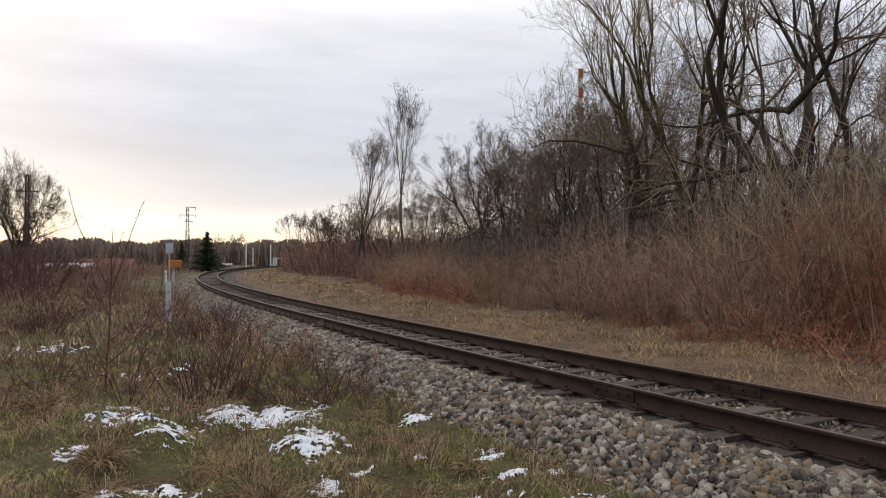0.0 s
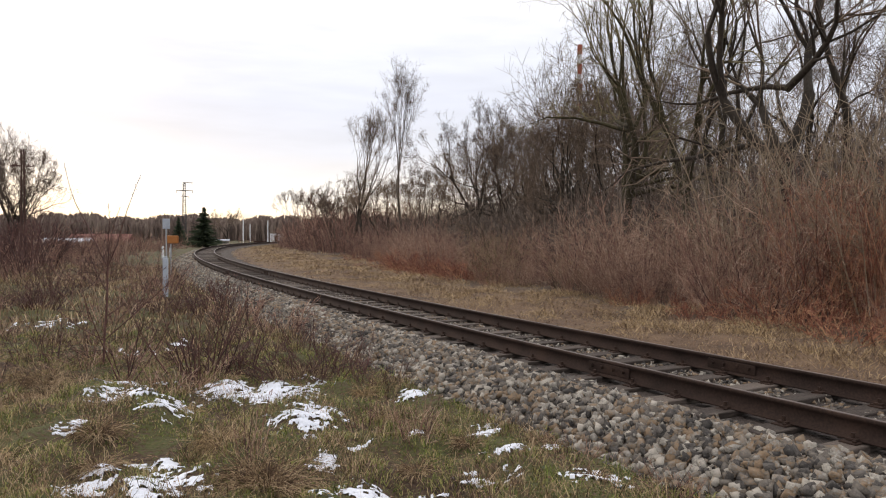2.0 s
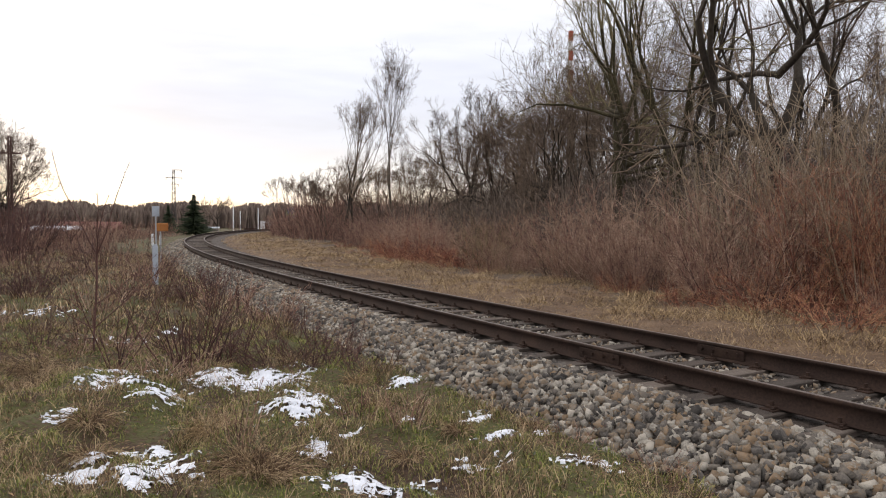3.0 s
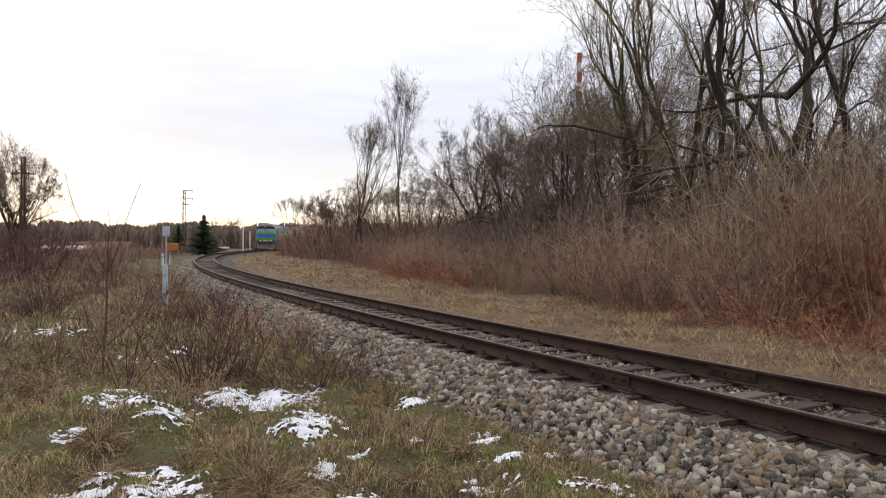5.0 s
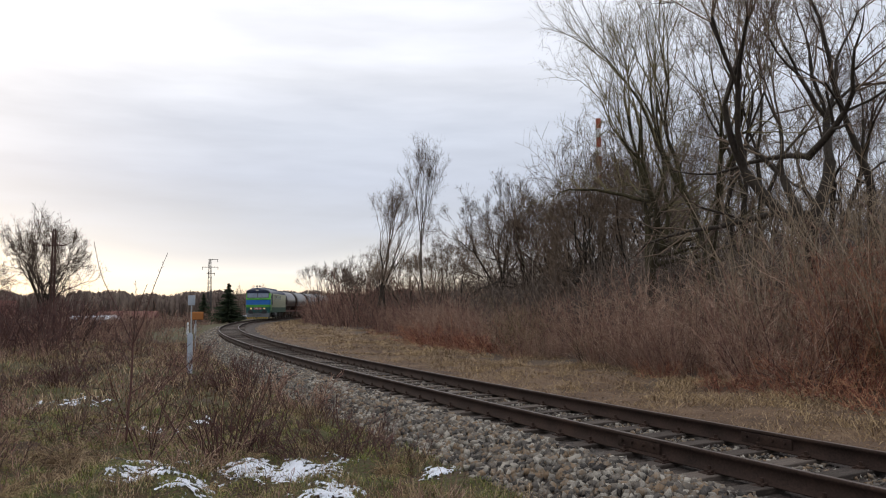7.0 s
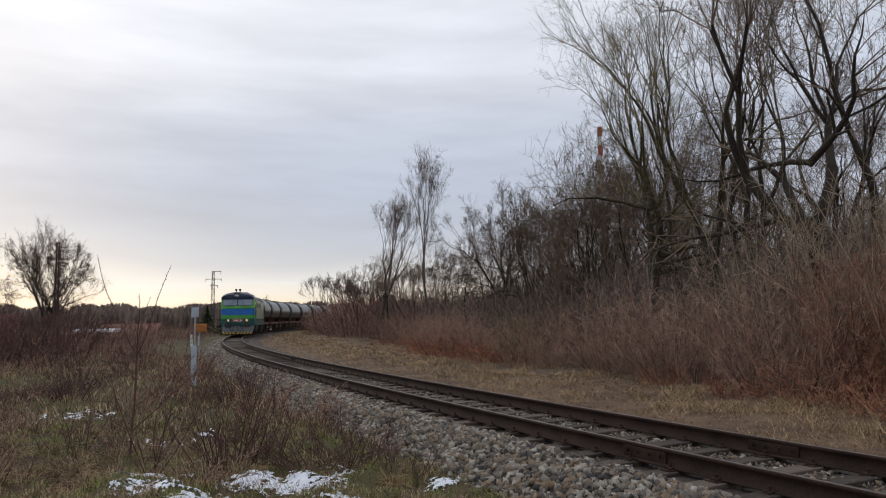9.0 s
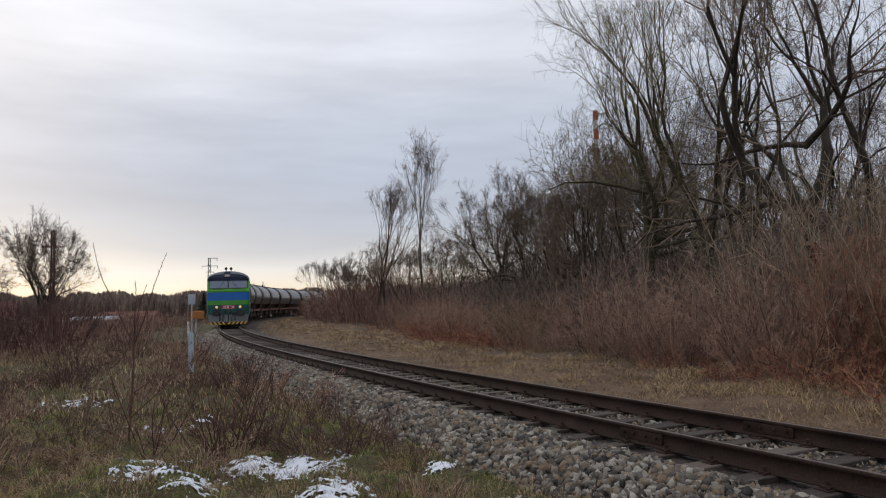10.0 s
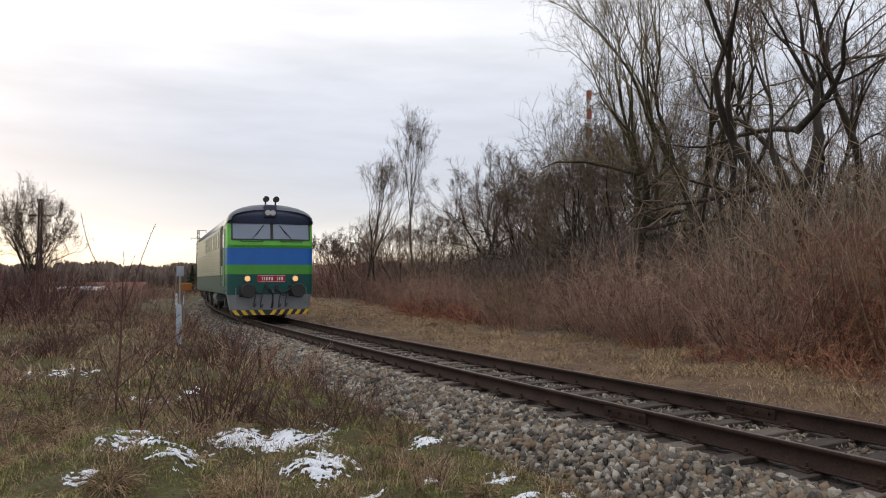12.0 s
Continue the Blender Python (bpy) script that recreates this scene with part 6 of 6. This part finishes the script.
def make_pylon():
    x, y = place(-19.12, 190)
    t = tagged(new("power_pylon"), "slender lattice steel power pylon with three arms", "pylon")
    h, b = 15.2, 0.50
    bm = BM()
    for sx in (-1, 1):
        for sy in (-1, 1):
            rod(bm, (sx * b, sy * b, 0), (sx * 0.22, sy * 0.22, h), 0.065, 0.045, 5)
    n = 12
    for k in range(n):
        z0, z1 = h * k / n, h * (k + 1) / n
        w0, w1 = b + (0.22 - b) * k / n, b + (0.22 - b) * (k + 1) / n
        for s in (-1, 1):
            sg = 1 if k % 2 else -1
            rod(bm, (-sg * w0, s * w0, z0), (sg * w1, s * w1, z1), 0.03, sides=4)
            rod(bm, (s * w0, -sg * w0, z0), (s * w1, sg * w1, z1), 0.03, sides=4)
    part("mast", bm, P_BLACK, t)
    for z, a, c in ((h, -0.3, 2.0), (h - 1.9, -1.9, 2.1), (h - 3.4, -0.8, 1.2)):
        bm = BM()
        rod(bm, (a, 0, z), (c, 0, z - 0.05), 0.08, sides=5)
        rod(bm, (c * 0.95, 0, z), (c * 0.95, 0, z - 0.7), 0.06, sides=5)
        if a < -1:
            rod(bm, (a * 0.95, 0, z), (a * 0.95, 0, z - 0.7), 0.06, sides=5)
        part("cross_arm", bm, P_BLACK, t)
    t.matrix_basis = pose(x, y, gz(x, y), 0, 0, 0)


def make_telegraph_poles():
    x, y = place(-29.45, 47)
    t = tagged(new("telegraph_pole"), "paired dark wooden telegraph pole with a crossarm", "pole")
    for dx in (-0.08, 0.08):
        bm = BM()
        rod(bm, (dx * 1.5, 0, -0.2), (dx * 0.7, 0, 6.75), 0.06, 0.042, 10)
        part("post", bm, M_POLE, t)
    bm = BM()
    box(bm, -0.55, 0.55, -0.03, 0.03, 5.78, 5.85, 0.01)
    for px in (-0.5, -0.3, 0.3, 0.5):
        rod(bm, (px, 0, 5.85), (px, 0, 5.98), 0.025, sides=6)
    part("crossarm", bm, M_POLE, t)
    t.matrix_basis = pose(x, y, gz(x, y), 0, 0, 25)
    # the stay rail at its foot
    f = tagged(new("low_fence"), "low weathered wooden rail fence by the path", "fence")
    for k in range(4):
        bm = BM()
        rod(bm, (k * 2.2, 0, -0.1), (k * 2.2, 0, 0.85), 0.06, sides=8)
        part("post", bm, M_POLE, f)
    bm = BM()
    rod(bm, (-0.2, 0.05, 0.72), (6.8, 0.05, 0.72), 0.045, sides=8)
    part("rail", bm, M_POLE, f)
    x, y = place(-36, 46)
    f.matrix_basis = pose(x, y, gz(x, y), 0, 0, 22)


def make_trackside():
    # short concrete marker post
    x, y = place(-20.42, 25.6)
    bm = BM()
    box(bm, -0.085, 0.085, -0.085, 0.085, -0.15, 1.22, 0.015)
    box(bm, -0.06, 0.06, -0.06, 0.06, 1.22, 1.27, 0.01)
    p = part("marker_post", bm, M_CONCRETE, None)
    tagged(p, "short blue-grey concrete trackside marker post", "post")
    p.matrix_basis = pose(x, y, gz(x, y), 0, 0, 18)
    # signal mast with a small plate and an orange cabinet on a bracket
    x, y = place(-20.36, 38.5)
    t = tagged(new("trackside_sign"), "thin steel mast with a pale blue plate", "railway sign")
    bm = BM()
    rod(bm, (0, 0, -0.1), (0, 0, 2.75), 0.035, sides=8)
    part("mast", bm, M_GALV, t)
    bm = BM()
    box(bm, -0.17, 0.17, -0.045, -0.025, 2.35, 2.85, 0.01)
    part("plate", bm, M_CONCRETE, t, "pale blue-grey plate")
    t.matrix_basis = pose(x, y, gz(x, y), 0, 0, 20)
    x, y = place(-19.98, 39.5)
    t = tagged(new("orange_cabinet"), "faded orange trackside cabinet on a thin stand", "cabinet")
    bm = BM()
    box(bm, -0.32, 0.32, -0.15, 0.15, 1.58, 1.98, 0.03)
    cab = part("body", bm, M_ORANGE, t)
    part("door", box(BM(), -0.05, 0.27, -0.165, -0.15, 1.62, 1.94, 0.005), M_ORANGE, cab)
    bm = BM()
    rod(bm, (-0.05, -0.02, -0.1), (-0.05, -0.02, 1.56), 0.035, sides=8)
    part("stand", bm, M_GALV, t)
    t.matrix_basis = pose(x, y, gz(x, y), 0, 0, 20)
    # pale posts along the line
    for s, d, h in ((62, -3.4, 0.9), (64, -2.9, 0.8), (57, -3.1, 0.8)):
        x, y, _ = on_track(s, d)
        bm = BM()
        box(bm, -0.07, 0.07, -0.07, 0.07, -0.1, h, 0.01)
        p = tagged(part("marker_post", bm, M_WHITE, None), "small white trackside marker post", "post")
        p.matrix_basis = pose(float(x), float(y), gz(x, y))
    for az, dist, h in ((-14.95, 150, 5.4), (-14.45, 175, 4.6), (-13.15, 160, 5.0)):
        x, y = place(az, dist)
        bm = BM()
        rod(bm, (0, 0, -0.2), (0, 0, h), 0.13, 0.10, 8)
        box(bm, -0.12, 0.12, -0.12, 0.12, -0.2, 0.25, 0.02)
        p = tagged(part("lamp_mast", bm, M_WHITE, None), "pale concrete mast beside the far track", "mast")
        p.matrix_basis = pose(x, y, gz(x, y))
    # snow-covered loading ramp
    x, y = place(-17.0, 150)
    t = tagged(new("loading_ramp"), "low loading ramp with snow on top", "ramp")
    bm = BM()
    box(bm, -2.6, 2.6, -1.5, 1.5, -0.3, 0.75, 0.05)
    part("wall", bm, M_PLASTER, t)
    part("snow_cover", box(BM(), -2.7, 2.7, -1.6, 1.6, 0.754, 1.05, 0.08), M_SNOW, t, "layer of snow")
    t.matrix_basis = pose(x, y, gz(x, y), 0, 0, 10)
    # dark stack of timber near the far bend
    x, y = place(-13.7, 146)
    t = tagged(new("timber_stack"), "dark brown stack of old sleepers beside the track", "timber")
    rr = random.Random(4)
    for k in range(4):
        for j in range(4):
            bm = BM()
            box(bm, -1.25 + rr.uniform(-0.1, 0.1), 1.25 + rr.uniform(-0.1, 0.1), j * 0.27 - 0.5, j * 0.27 - 0.26, k * 0.17, k * 0.17 + 0.16, 0.01)
            part("sleeper", bm, M_DARK, t)
    t.matrix_basis = pose(float(x), float(y), gz(x, y), 0, 0, 8)
    x, y = place(-12.5, 190)
    t = tagged(new("small_hut"), "small pale flat-roofed hut by the far line", "hut")
    part("wall", box(BM(), -1.5, 1.5, -1.2, 1.2, -0.2, 2.4, 0.03), M_WHITE, t)
    part("roof", box(BM(), -1.7, 1.7, -1.4, 1.4, 2.404, 2.6, 0.03), M_PLASTER, t)
    part("door", box(BM(), -0.4, 0.4, -1.26, -1.2, 0.0, 2.0, 0.01), M_DARK, t)
    t.matrix_basis = pose(x, y, gz(x, y), 0, 0, 5)
    # white pipe gate
    x, y = place(-12.0, 160)
    t = tagged(new("pipe_barrier"), "white bent-pipe barrier beside the far line", "barrier")
    for k in range(2):
        bm = BM()
        prev = None
        for j in range(13):
            a = math.pi * j / 12
            p = (k * 1.5 - 0.5 * math.cos(a), 0, 1.2 + 0.4 * math.sin(a))
            if prev:
                rod(bm, prev, p, 0.06, sides=8)
            prev = p
        for sx in (-0.5, 0.5):
            rod(bm, (k * 1.5 + sx, 0, -0.1), (k * 1.5 + sx, 0, 1.2), 0.06, sides=8)
        part("pipe", bm, M_WHITE, t)
    t.matrix_basis = pose(x, y, gz(x, y), 0, 0, 10)


def make_house(az, dist, w, d, h, rise, turn, label, roofmat, wallmat):
    x, y = place(az, dist)
    t = tagged(new("house"), label, "building")
    bm = BM()
    box(bm, -w / 2, w / 2, -d / 2, d / 2, -1.5, h)
    part("wall", bm, wallmat, t)
    bm = BM()
    o = 0.4
    pts = [(-w / 2 - o, -d / 2 - o, h), (w / 2 + o, -d / 2 - o, h), (w / 2 + o, d / 2 + o, h), (-w / 2 - o, d / 2 + o, h), (-w / 2 - o, 0, h + rise), (w / 2 + o, 0, h + rise)]
    v = [bm.verts.new(p) for p in pts]
    for f in ((0, 1, 5, 4), (2, 3, 4, 5), (1, 2, 5), (3, 0, 4), (3, 2, 1, 0)):
        bm.faces.new([v[k] for k in f])
    for q in bm.verts:
        q.co.z += 0.004
    part("roof", bm, roofmat, t)
    n = max(2, int(w / 3))
    for k in range(n):
        cx = -w / 2 + w * (k + 0.5) / n
        win = part("window", box(BM(), cx - 0.5, cx + 0.5, -d / 2 - 0.03, -d / 2 + 0.02, h * 0.35, h * 0.75), P_GLASS, t)
        part("sill", box(BM(), cx - 0.6, cx + 0.6, -d / 2 - 0.12, -d / 2 - 0.02, h * 0.35 - 0.1, h * 0.35 - 0.01), M_WHITE, win)
    t.matrix_basis = pose(x, y, gz(x, y), 0, 0, turn)


def make_chimney():
    x, y = place(10.62, 420)
    t = tagged(new("factory_chimney"), "tall red and white banded factory chimney", "chimney")
    z = 0.0
    for k in range(9):
        h = 60.0 if k == 0 else 5.4
        r0, r1 = 2.0 - 0.006 * z, 2.0 - 0.006 * (z + h)
        bm = BM()
        rod(bm, (0, 0, z), (0, 0, z + h), r0, r1, 20)
        part("band", bm, M_PLASTER if k == 0 else (M_CHIMNEY if k % 2 == 0 else M_WHITE), t)
        z += h
    t.matrix_basis = pose(x, y, 4)


make_far_woods()
make_conifer(*place(-17.75, 112), 5.7, 6.0, 1, "dark green spruce standing by the far bend")
make_conifer(*place(-19.5, 160), 6.0, 5.2, 2, "dark green spruce beside the pylon")
plant_tree(*place(-16.1, 165), "rounded bare tree before the horizon", M_BARK, M_TWIG, 61, height=8.2, width=8, trunk_r=0.2, clear=0.15, levels=6, angle=30, lift=0.06, thin=0.02)
make_pylon()
make_telegraph_poles()
make_trackside()
make_house(-26.9, 150, 8, 4, 1.3, 0.7, 8, "low shed with a snow-covered roof", M_SNOW, M_PLASTER)
make_house(-24.6, 165, 11, 6, 1.2, 1.6, 6, "low building with a dull red tiled roof", M_ROOFRED, M_PLASTER)
make_house(-33.4, 120, 7, 6, 2.2, 2.2, 20, "small dark house with a red tiled roof", M_ROOFRED, M_DARK)
make_chimney()
motions()
